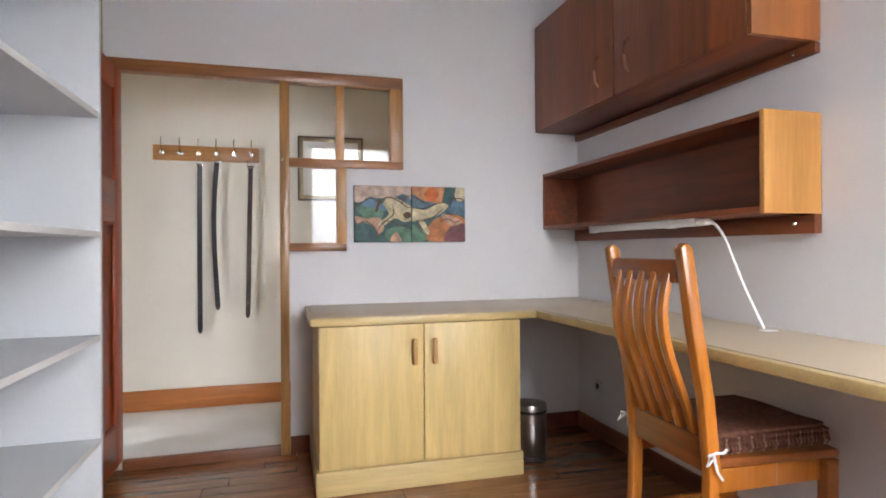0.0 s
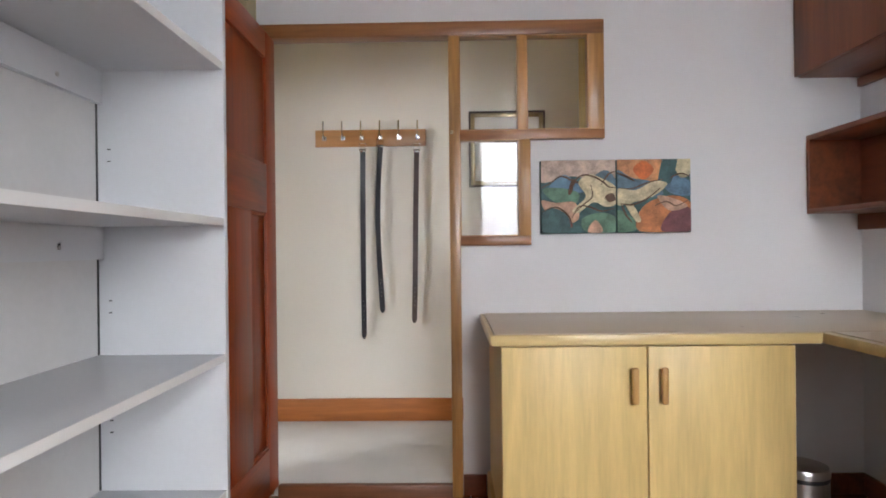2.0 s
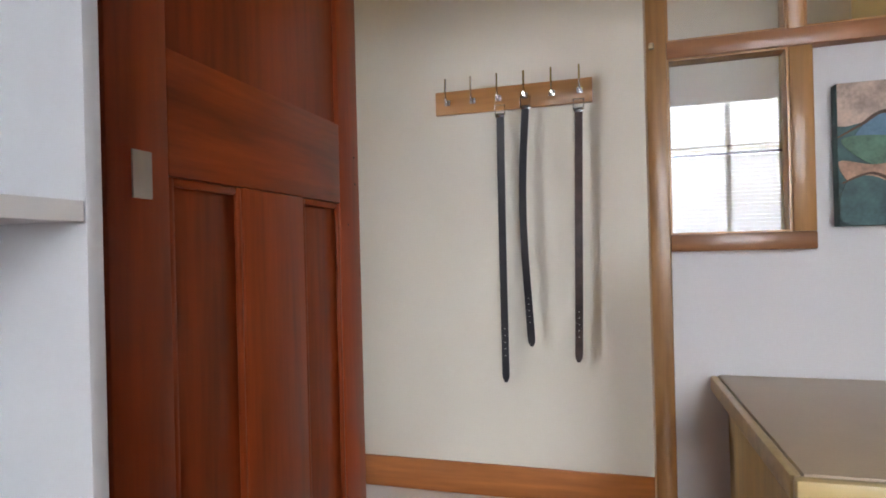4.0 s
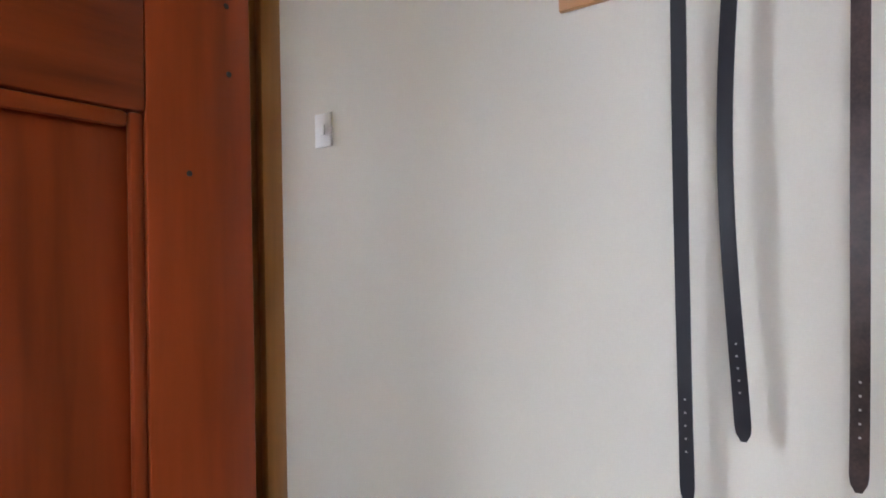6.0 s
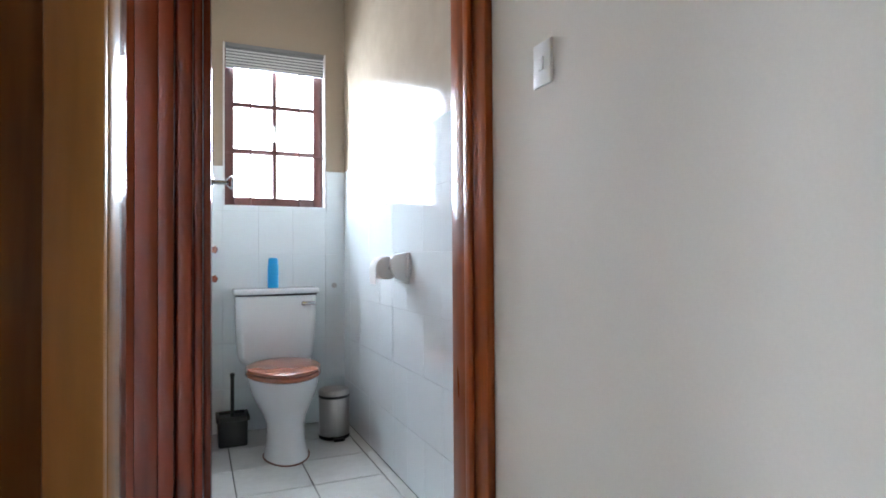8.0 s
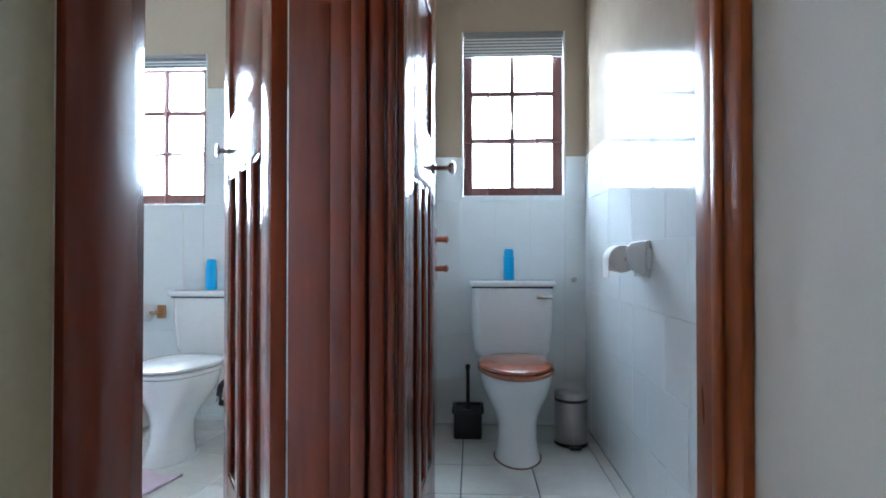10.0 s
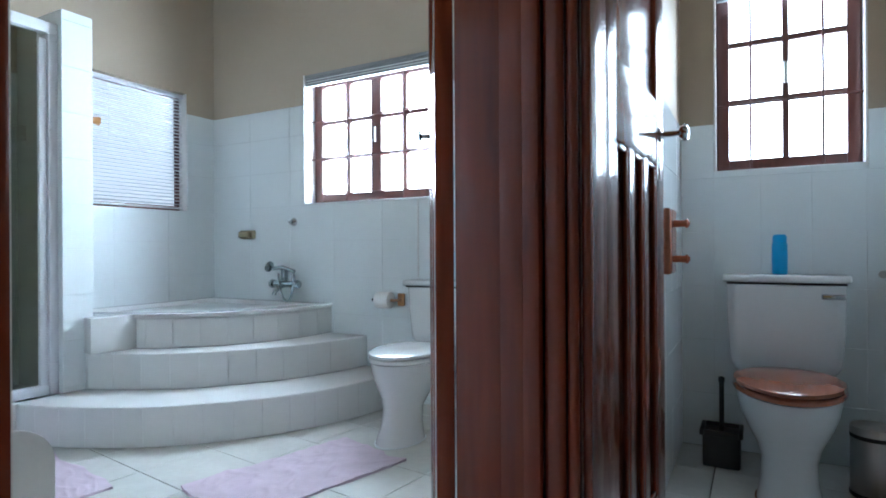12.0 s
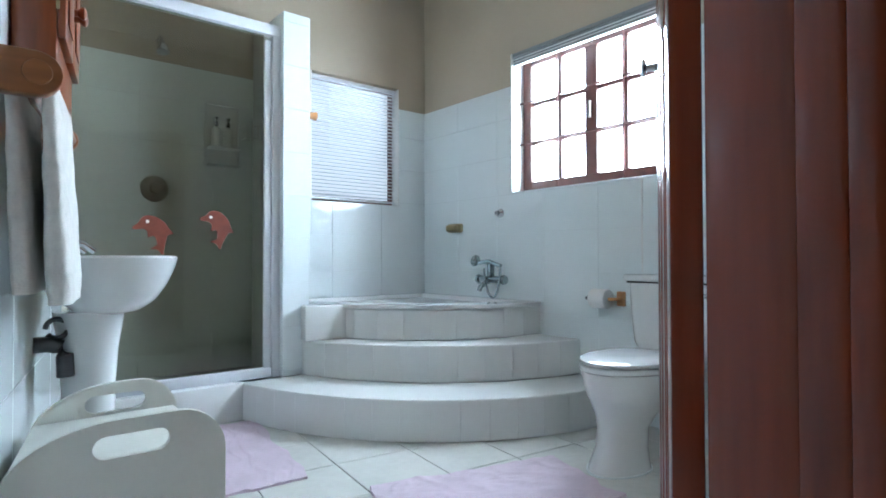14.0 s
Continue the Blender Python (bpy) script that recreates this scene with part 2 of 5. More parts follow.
def mesh_ob(name, bm, material, smooth=True):
    me = bpy.data.meshes.new(name)
    bmesh.ops.recalc_face_normals(bm, faces=bm.faces)
    bm.to_mesh(me)
    bm.free()
    me.materials.append(material)
    if smooth:
        me.shade_smooth()
        me.set_sharp_from_angle(angle=radians(38))
    return new(name, me)


def thing(name, at, label, category, group="", rz=0.0):
    e = new(name)
    e.empty_display_size = 0.1
    e.matrix_basis = pose(*at, 0, 0, rz)
    return tagged(e, label, category, group)


def part(name, bm, material, parent, label="", local=False):
    """One mesh under a thing or a part; drawn in the world's place unless local."""
    ob = mesh_ob(name, bm, material)
    ob.parent = parent
    if not local:
        root = parent
        m = parent.matrix_basis.copy()
        while root.parent:
            root = root.parent
            m = root.matrix_basis @ m
        ob.data.transform(m.inverted())
    return tagged(ob, label)


def solo(name, bm, material, label, category, group="", kind=""):
    return tagged(mesh_ob(name, bm, material), label, category, group, kind)


def structure(name, bm, material, label, category):
    return solo(name, bm, material, label, category, kind="structure")


def wall_y(y0, y1, x0, x1, z0, z1, holes):
    """A wall along x with rectangular openings (xa, xb, za, zb) that go through it."""
    bm = bmesh.new()
    xs = sorted({x0, x1, *[h[0] for h in holes], *[h[1] for h in holes]})
    zs = sorted({z0, z1, *[h[2] for h in holes], *[h[3] for h in holes]})
    for xa, xb in zip(xs, xs[1:]):
        za = None
        for zl, zh in list(zip(zs, zs[1:])) + [(None, None)]:
            solid = zl is not None and not any(h[0] <= xa and xb <= h[1] and h[2] <= zl and zh <= h[3] for h in holes)
            if solid and za is None:
                za = zl
            if solid:
                top = zh
            if not solid and za is not None:
                box(bm, xa, xb, y0, y1, za, top)
                za = None
    bmesh.ops.remove_doubles(bm, verts=bm.verts, dist=1e-5)
    return bm


def wall_x(x0, x1, y0, y1, z0, z1, holes):
    bm = wall_y(x0, x1, y0, y1, z0, z1, holes)
    for v in bm.verts:
        v.co.x, v.co.y = v.co.y, v.co.x
    bmesh.ops.reverse_faces(bm, faces=bm.faces)
    return bm


def arc3(a, b, c, n):
    """Points on the circle through three points."""
    ax, ay, bx, by, cx, cy = *a, *b, *c
    d = 2 * (ax * (by - cy) + bx * (cy - ay) + cx * (ay - by))
    ux = ((ax * ax + ay * ay) * (by - cy) + (bx * bx + by * by) * (cy - ay) + (cx * cx + cy * cy) * (ay - by)) / d
    uy = ((ax * ax + ay * ay) * (cx - bx) + (bx * bx + by * by) * (ax - cx) + (cx * cx + cy * cy) * (bx - ax)) / d
    r = math.hypot(ax - ux, ay - uy)
    t0, t1 = math.atan2(ay - uy, ax - ux), math.atan2(cy - uy, cx - ux)
    if t1 - t0 > math.pi:
        t1 -= 2 * math.pi
    if t0 - t1 > math.pi:
        t1 += 2 * math.pi
    return [(ux + r * math.cos(t0 + (t1 - t0) * i / n), uy + r * math.sin(t0 + (t1 - t0) * i / n)) for i in range(n + 1)]


# ---- setting ----
YD, YP, YR = 3.03, 3.055, 3.94          # study face, passage face, far passage wall
XS = 1.775                             # study side wall
XW, XT, YB, YT = -3.99, -3.98, -0.30, 3.97
H = 2.95
structure("floor_study", B(-1.1, XS, -1.3, YD, -0.12, -0.02), SLOT, "dark subfloor under varnished boards", "floor")
structure("floor_passage", B(-2.1, 0.87, YP - 0.02, YR, -0.1, 0.05, 0.004), CARPET, "pale grey carpet in the passage", "carpet")
structure("threshold", B(-0.76, 0.02, YD - 0.03, YP - 0.018, -0.02, 0.052, 0.008), SILLW, "worn brown wooden door threshold", "threshold")
structure("floor_bathroom", B(-4.05, -1.0, YB, 4.0, -0.2, -0.01), FGROUT, "dark grout bed under floor tiles", "floor")
structure("ceiling", B(-4.2, 2.6, -1.5, 4.1, H, H + 0.1), CEIL, "plain off-white painted ceiling", "ceiling")
# Unseen low slab, added so yellow light bounces onto the upper passage wall.
structure("ceiling_passage", B(-2.06, 0.77, YP + 0.005, YR, 2.36, 2.39), YBOUNCE, "unseen yellow slab added over the passage to bounce warm light", "ceiling")
structure("wall_study_north", wall_y(YD, YP, -0.84, XS + 0.1, 0, H, [(-0.84, 0.05, 0, 2.04), (0.05, 0.66, 1.55, 2.04), (0.05, 0.345, 1.09, 1.55)]), WHITE, "white painted partition with door and stepped glazing", "wall")
structure("wall_study_east", B(XS, XS + 0.1, -1.4, YD, 0, H), WHITE, "smooth white painted plaster wall", "wall")
structure("wall_study_west", B(-1.09, -0.97, -1.4, 2.919, 0, H), WHITE, "white painted plaster wall behind the shelves", "wall")
structure("wall_study_south", wall_y(-1.4, -1.28, -1.09, XS + 0.1, 0, H, [(0.33, 1.7, 0.95, 2.47)]), WHITE, "white wall with a wide blind-covered window", "wall")
structure("wall_passage_north", B(-2.05, 0.87, YR, YR + 0.1, 0, H), CREAM, "cream painted passage wall with belt rack", "wall")
structure("wall_passage_stub", B(-1.02, -0.841, 2.92, 3.03, 0, H), CREAMSHADE, "cream painted wall stub beside the study door", "wall")
# Unseen sheet, added to throw warm light onto the north wall.
structure("wall_passage_south", wall_y(YP, YP + 0.004, 0.07, 0.77, 0.05, H, [(0.07, 0.66, 1.55, 2.04), (0.07, 0.345, 1.09, 1.55)]), YBOUNCE, "unseen yellow sheet added on the partition to bounce warm light", "wall")
structure("wall_passage_east", B(0.77, 0.87, YP, YR, 0, H), YBROWN, "wall closing the passage end, coloured yellow-brown to bounce warm light", "wall")
structure("baseboard_north", B(-1.95, 0.77, YR - 0.016, YR, 0.05, 0.185, 0.004), SKIRT, "reddish-brown varnished skirting board", "baseboard")
for _n, _b in (("baseboard_study_north", B(1.135, XS - 0.001, YD - 0.018, YD - 0.001, 0, 0.09, 0.004)), ("baseboard_study_door", B(0.048, 0.148, YD - 0.018, YD - 0.001, 0, 0.09, 0.004)), ("baseboard_study_east", B(XS - 0.018, XS - 0.001, -1.27, YD - 0.02, 0, 0.09, 0.004))):
    structure(_n, _b, SHELFW, "dark brown varnished skirting board", "baseboard")
# bathroom shell
structure("wall_bath_north", wall_y(2.87, 3.03, -4.05, -1.021, 0, H, [(-2.04, -1.12, 0, 2.06)]), CREAM, "painted wall between passage and bathroom", "wall")
structure("wall_toilet_south", B(-4.0, -2.06, 3.041, 3.10, 0, H), BEIGE, "thin beige wall beside the toilet", "wall")
structure("wall_toilet_north", B(-4.1, -2.05, YT + 0.006, YT + 0.1, 0, H), ENAMEL, "glossy beige wall above white toilet tiles", "wall")
structure("wall_passage_west", wall_x(-2.15, -2.066, 3.1, 3.97, 0, H, [(3.126, 3.906, 0, 2.06)]), CREAM, "cream end wall around the toilet door", "wall")
structure("wall_bath_west", wall_x(XW - 0.16, XW - 0.006, YB - 0.1, 4.1, 0, H, [(0.63, 1.72, 1.29, 2.20), (3.252, 3.858, 1.33, 2.30)]), BEIGE, "beige outer wall above white tiles", "wall")
structure("wall_bath_south", wall_y(YB - 0.16, YB - 0.006, -4.15, -1.0, 0, H, [(-3.75, -3.03, 1.26, 2.14)]), BEIGE, "beige outer wall with a blind-covered window", "wall")
SKEW = -math.degrees(math.atan(0.18))


def west_face(d, y):
    """A place d metres into the bathroom from its slightly skewed side wall."""
    x = -1.11 - 0.18 * (2.87 - y)
    return x - d


_w = prism([(west_face(-0.008, 2.868), 2.868), (west_face(-0.008, -0.3), -0.30), (-1.092, -0.30), (-1.092, 2.868)], 0, H, "z")
structure("wall_bath_east", _w, BEIGE, "beige side wall behind basin and towel rail", "wall")


# ---- doors and frames ----
def panel_door(name, hinge, rz, w, z0, z1, label, wood=RED, woodx=REDX, rail=1.24, cols=3, m=0.055):
    """One wide panel over two or three narrow ones, with a knob on each face."""
    d = thing(name, hinge, label, "door", rz=rz)
    d["kind"] = "structure"
    t, s = 0.04, 0.115

    def p(n, x0, x1, za, zb, material, y0=0.0, y1=t, bev=0.003):
        return part(n, B(x0, x1, y0, y1, za, zb, bev), material, d, local=True)
    p("stile", 0, s, z0, z1, wood)
    p("stile", w - s, w, z0, z1, wood)
    p("top_rail", s, w - s, z1 - 0.11, z1, woodx)
    p("middle_rail", s, w - s, rail, rail + 0.2, woodx)
    p("bottom_rail", s, w - s, z0, z0 + 0.2, woodx)
    p("panel", s, w - s, rail + 0.2, z1 - 0.11, wood, 0.012, t - 0.012)
    pw = (w - 2 * s - (cols - 1) * m) / cols
    for i in range(cols):
        x = s + i * (pw + m)
        p("panel", x, x + pw, z0 + 0.2, rail, wood, 0.015, t - 0.015)
        if i < cols - 1:
            p("muntin", x + pw, x + pw + m, z0 + 0.2, rail, wood)
        for za in (z0 + 0.2, rail - 0.016):
            for ya, yb in ((0.003, 0.013), (t - 0.013, t - 0.003)):
                p("bead", x + 0.014, x + pw - 0.014, za, za + 0.016, woodx, ya, yb, 0.005)
        for xa, sg in ((x, 1), (x + pw, -1)):
            for ya, yb in ((0.002, 0.013), (t - 0.013, t - 0.002)):
                p("bead", min(xa, xa + sg * 0.014), max(xa, xa + sg * 0.014), z0 + 0.2, rail, wood, ya, yb, 0.005)
    for side in (-1, 1) if name != "door_1" else ():
        y = 0 if side < 0 else t
        k = lathe([(0.024, 0), (0.024, 0.006), (0.010, 0.01), (0.009, 0.055), (0.02, 0.062), (0.027, 0.072), (0.022, 0.082), (0.008, 0.086)], 18)
        if name == "door_2":
            bmesh.ops.scale(k, vec=(1, 1, 0.45), verts=k.verts)
        moved(k, pose(w - 0.06, y, rail + 0.1, 90 if side < 0 else -90))
        part("knob", k, CHROME if name != "door_1" else BRASS, d, "small turned metal knob", local=True)
    part("lock_plate", B(w - 0.078, w - 0.042, -0.003, t + 0.003, rail - 0.04, rail + 0.03, 0.001), STEEL, d, local=True)
    for hz in (0.3, 1.7):
        part("hinge", lathe([(0.007, 0), (0.007, 0.09)], 10, (-0.004, 0.0, hz)), BRASS, d, local=True)
    return d


_d1 = panel_door("door_1", (-0.79, 2.99, 0), -90, 0.82, 0.06, 1.975, "open reddish-brown panelled study door", rail=1.228, cols=2, m=0.22)
panel_door("door_2", (-2.02, 2.86, 0), 211, 0.84, 0.01, 2.0, "open dark red panelled bathroom door", POST, POST, rail=1.26)
panel_door("door_3", (-2.203, 3.135, 0), 177.5, 0.70, 0.01, 2.0, "open dark red panelled toilet door", POST, POST, rail=1.22)

for _y, _z in ((2.963, 1.285), (2.961, 1.357), (2.917, 1.175)):
    part("screw_hole", moved(lathe([(0.0032, 0), (0.0026, 0.0012)], 12), pose(-0.7502, _y, _z, 0, 90)), SLOT, _d1, "dark empty screw hole")
_so = thing("wall_socket", (XS - 0.005, 2.8, 0.27), "small beige socket plate under the worktop", "socket")
part("plate", B(XS - 0.009, XS - 0.0005, 2.765, 2.835, 0.255, 0.325, 0.003), BACKP, _so)
part("socket_hole", B(XS - 0.0105, XS - 0.0092, 2.785, 2.815, 0.275, 0.305), SLOT, _so)
fr = thing("door_frame_1", (-0.35, 3.02, 0), "brown timber door frame with stepped side lights", "door frame")
fr["kind"] = "structure"
part("jamb", B(-0.845, -0.797, 2.995, 3.06, 0, 1.99, 0.003), FRAME, fr)
part("stop", B(-0.797, -0.785, 3.03, 3.059, 0, 1.985, 0.002), FRAME, fr)
part("jamb", B(0.0, 0.046, 2.995, 3.066, 0, 1.99, 0.003), FRAME, fr)
part("head", B(-0.845, 0.668, 2.995, 3.068, 1.99, 2.05, 0.003), FRAMEX, fr)
part("mullion", B(0.3, 0.336, 2.998, 3.066, 1.58, 1.99, 0.003), FRAME, fr)
part("mullion", B(0.602, 0.668, 2.996, 3.066, 1.58, 1.99, 0.003), FRAME, fr)
part("transom", B(0.046, 0.668, 2.995, 3.067, 1.54, 1.58, 0.003), FRAMEX, fr)
part("mullion", B(0.302, 0.35, 2.996, 3.066, 1.124, 1.54, 0.003), FRAME, fr)
part("sill", B(0.046, 0.35, 2.995, 3.067, 1.084, 1.124, 0.003), FRAMEX, fr)
for xa, xb, za, zb in ((0.046, 0.3, 1.58, 1.99), (0.336, 0.602, 1.58, 1.99), (0.046, 0.302, 1.124, 1.54)):
    part("bead", join(B(xa, xa + 0.005, 3.0, 3.03, za, zb), B(xb - 0.005, xb, 3.0, 3.03, za, zb), B(xa + 0.005, xb - 0.005, 3.0, 3.03, za, za + 0.005), B(xa + 0.005, xb - 0.005, 3.0, 3.03, zb - 0.005, zb)), FRAME, fr)
    g = part("pane", B(xa + 0.005, xb - 0.005, 3.034, 3.038, za + 0.005, zb - 0.005), CLEAR, fr, "clear glass pane")
    g.visible_shadow = False
part("catch", lathe([(0.006, 0), (0.006, 0.012), (0.003, 0.014)], 10, (0.012, 2.985, 1.565)), BRASS, fr)

fr = thing("door_frame_2", (-2.02, 2.96, 0), "dark red varnished timber frame around the bathroom door", "door frame")
fr["kind"] = "structure"
part("jamb", B(-2.06, -2.0238, 2.8606, 2.965, 0, 2.03, 0.002), POST, fr)
part("stop", B(-2.06, -2.018, 2.965, 3.018, 0, 2.03, 0.004), POST, fr)
part("architrave", B(-2.062, -2.005, 3.018, 3.055, 0, 2.06, 0.006), POST, fr)
part("jamb", B(-1.118, -1.022, 2.995, 3.037, 0, 2.06, 0.005), POST, fr)
part("stop", B(-1.118, -1.09, 2.87, 2.994, 0, 2.03, 0.004), POST, fr)
part("head", B(-2.06, -1.022, 2.868, 3.04, 2.03, 2.09, 0.004), POST, fr)
fr = thing("door_frame_3", (-2.08, 3.5, 0), "dark red moulded timber frame around the toilet door", "door frame")
fr["kind"] = "structure"
part("architrave", B(-2.062, -2.02, 3.056, 3.098, 0, 2.06, 0.012, 3), POST, fr)
part("bead", B(-2.075, -2.035, 3.099, 3.122, 0, 2.06, 0.009, 3), POST, fr)
part("jamb", B(-2.2, -2.06, 3.123, 3.143, 0, 2.03, 0.006), POST, fr)
# Right side of the same frame, with its stronger light painted in.
part("jamb", B(-2.152, -2.05, 3.888, 3.905, 0, 2.03, 0.005), POSTLIT, fr)
part("bead", B(-2.06, -2.02, 3.887, 3.908, 0, 2.06, 0.009, 3), POSTLIT, fr)
part("architrave", B(-2.055, -1.945, 3.909, 3.938, 0, 2.06, 0.008), POSTLIT, fr)
part("head", B(-2.2, -2.03, 3.056, 3.938, 2.03, 2.1, 0.005), POST, fr)


# ---- study ----
def shelf_unit():
    u = thing("bookcase", (-0.75, 1.0, 0), "tall empty white melamine bookcase with open shelves", "bookcase")
    x0, x1, y1 = -0.885, -0.56, 1.985
    part("side_panel", B(x0, x1, y1 - 0.018, y1, 0, 2.35, 0.001), MELA, u)
    part("side_panel", B(x0, x1, -0.35, -0.332, 0, 2.35, 0.001), MELA, u)
    for i, z in enumerate((0.08, 0.475, 0.815, 1.155, 1.545, 1.93, 2.33)):
        s = part("shelf", B(x0 + 0.004, x1 - 0.004, -0.33, y1 - 0.02, z - 0.018, z, 0.001), MELA, u)
        part("edge_strip", B(x1 - 0.0035, x1 - 0.001, -0.33, y1 - 0.02, z - 0.0185, z + 0.0005), SWITCH, s)
        if 0 < i:
            part("back_rail", B(x0 + 0.004, x0 + 0.02, -0.33, y1 - 0.02, z - 0.1, z - 0.019), MELA, u)
    part("back_panel", B(x0 - 0.004, x0 + 0.0035, -0.33, y1 - 0.02, 0.0, 2.33), BACKP, u)
    part("gap", B(x0 + 0.0036, x0 + 0.006, y1 - 0.0235, y1 - 0.0185, 0.0, 2.3), SLOT, u)
    for z in (0.62, 0.65, 0.68, 0.92, 0.95, 1.3, 1.33):
        part("peg_hole", lathe([(0.004, 0), (0.004, 0.002)], 8, (x0 + 0.035, y1 - 0.0195, z)), SLOT, u)
    for y, z in ((1.80, 1.085), (1.80, 1.47), (1.5, 1.085)):
        part("screw", moved(lathe([(0.006, 0), (0.005, 0.002)], 10), pose(x0 + 0.0215, y, z, 0, 90)), STEEL, u)


shelf_unit()

wt = thing("worktop", (1.2, 2.4, 0.755), "beige laminate corner worktop with oak lipping", "worktop")
part("counter_top", B(0.145, XS - 0.002, 2.42, YD - 0.003, 0.757, 0.79, 0.002), TOP, wt)
# Unseen south end carried to the wall to block window light below the desk.
part("desk_top", prism([(1.24, 2.418), (1.37, -1.275), (XS - 0.002, -1.275), (XS - 0.002, 2.418)], 0.757, 0.789, "z"), TOP, wt)
part("front_lipping", B(0.13, 1.2, 2.398, 2.419, 0.753, 0.7885, 0.006), OAKX, wt, "rounded oak edge")
part("side_lipping", B(0.127, 0.144, 2.42, YD - 0.004, 0.753, 0.788, 0.005), OAKX, wt)
part("desk_lipping", prism([(1.205, 2.418), (1.2385, 2.418), (1.3685, -1.275), (1.335, -1.275)], 0.752, 0.788, "z", 0.007), OAKX, wt, "rounded oak edge")
part("grommet", join(lathe([(0.03, 0), (0.03, 0.003), (0.022, 0.004)], 20, (1.70, 1.52, 0.789))), SWITCH, wt)

cb = thing("base_cabinet", (0.63, 2.7, 0), "light oak two-door cabinet under the worktop", "cabinet")
part("body", join(B(0.165, 1.115, 2.425, YD - 0.004, 0.112, 0.752, 0.001)), OAK, cb)
part("plinth", B(0.15, 1.13, 2.405, YD - 0.02, 0, 0.111, 0.004), OAKX, cb)
for x0, x1, hx in ((0.166, 0.636, 0.592), (0.641, 1.114, 0.686)):
    dr = part("door", B(x0, x1, 2.405, 2.424, 0.118, 0.748, 0.0015), OAK, cb)
    hd = join(B(hx - 0.011, hx + 0.011, 2.375, 2.39, 0.565, 0.685, 0.007, 3), B(hx - 0.007, hx + 0.007, 2.385, 2.404, 0.575, 0.592), B(hx - 0.007, hx + 0.007, 2.385, 2.404, 0.658, 0.675))
    part("handle", hd, HANDLE, dr, "rounded wooden bar handle")


def wall_cabinet():
    c = thing("wall_cabinet", (1.63, 2.15, 1.75), "dark brown wooden wall cabinet with hinged doors", "wall cabinet")
    x0, z0, z1 = 1.505, 1.789, 2.42
    part("body", B(x0, XS - 0.002, 1.391, 3.02, z0, z1, 0.001), SHELFW, c)
    part("end_panel", B(x0 - 0.018, XS - 0.004, 1.369, 1.39, z0 - 0.004, z1, 0.002), ENDDIM, c, "lighter reddish end panel, veneer dimmed for its weaker light")
    for ya, yb, hy in ((2.175, 3.018, 2.30), (1.392, 2.165, 2.05)):
        dr = part("door", B(x0 - 0.02, x0 - 0.001, ya, yb, z0 + 0.002, z1, 0.002), DOORW, c)
        pull = tube([(x0 - 0.021, hy, 1.94 - 0.075), (x0 - 0.04, hy, 1.94 - 0.055), (x0 - 0.046, hy, 1.94), (x0 - 0.04, hy, 1.94 + 0.055), (x0 - 0.021, hy, 1.94 + 0.075)], 0.008)
        part("handle", pull, DOORW, dr, "curved wooden pull")
    part("batten", B(1.75, XS - 0.001, 1.372, 3.015, 1.746, z0 - 0.006, 0.002), SHELFW, c)
    for y in (1.46, 2.3):
        part("screw", moved(lathe([(0.008, 0), (0.006, 0.003)], 10), pose(1.75, y, 1.764, 0, -90)), CHROME, c)


wall_cabinet()


def open_shelf():
    c = thing("open_shelf", (1.66, 2.2, 1.2), "dark brown box shelf with orange end panel", "shelf")
    x0, z0, z1 = 1.535, 1.205, 1.54
    part("bottom_board", B(x0, XS - 0.002, 1.39, 3.02, z0, z0 + 0.02, 0.001), SHELFW, c)
    part("top_board", B(x0, XS - 0.002, 1.39, 3.02, z1 - 0.02, z1, 0.001), SHELFW, c)
    part("back_board", B(XS - 0.02, XS - 0.003, 1.39, 3.02, z0 + 0.021, z1 - 0.021), SHELFW, c)
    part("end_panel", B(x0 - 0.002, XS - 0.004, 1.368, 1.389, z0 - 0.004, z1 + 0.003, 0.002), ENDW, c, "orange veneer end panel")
    part("end_panel", B(x0, XS - 0.021, 3.0, 3.02, z0 + 0.021, z1 - 0.021), SHELFW, c)
    part("batten", B(1.742, XS - 0.001, 1.37, 3.01, 1.135, z0 - 0.003, 0.002), SHELFW, c)
    part("screw", moved(lathe([(0.008, 0), (0.006, 0.003)], 10), pose(1.742, 1.45, 1.17, 0, -90)), CHROME, c)


open_shelf()
lt = thing("strip_light", (1.6, 2.1, 1.18), "slim white strip light under the shelf", "light fitting")
part("body", B(1.55, 1.585, 1.72, 2.48, 1.172, 1.204, 0.004), SWITCH, lt)
part("end_cap", B(1.546, 1.589, 2.48, 2.505, 1.168, 1.2045, 0.004), SWITCH, lt)
part("end_cap", B(1.546, 1.589, 1.86, 1.89, 1.168, 1.2047, 0.004), SWITCH, lt)
part("plug", B(1.55, 1.585, 1.66, 1.719, 1.174, 1.2, 0.008), SWITCH, lt)
cable = []
for i in range(25):
    s = i / 24
    h = 0.3 * (1 - math.exp(-7 * s)) + 0.7 * s ** 1.8
    cable.append((1.565 + 0.135 * h, 1.66 - 0.12 * h, 1.19 - 0.398 * s ** 1.25))
part("cable", tube(cable, 0.006, 8), SWITCH, lt, "white flex running down to the worktop")


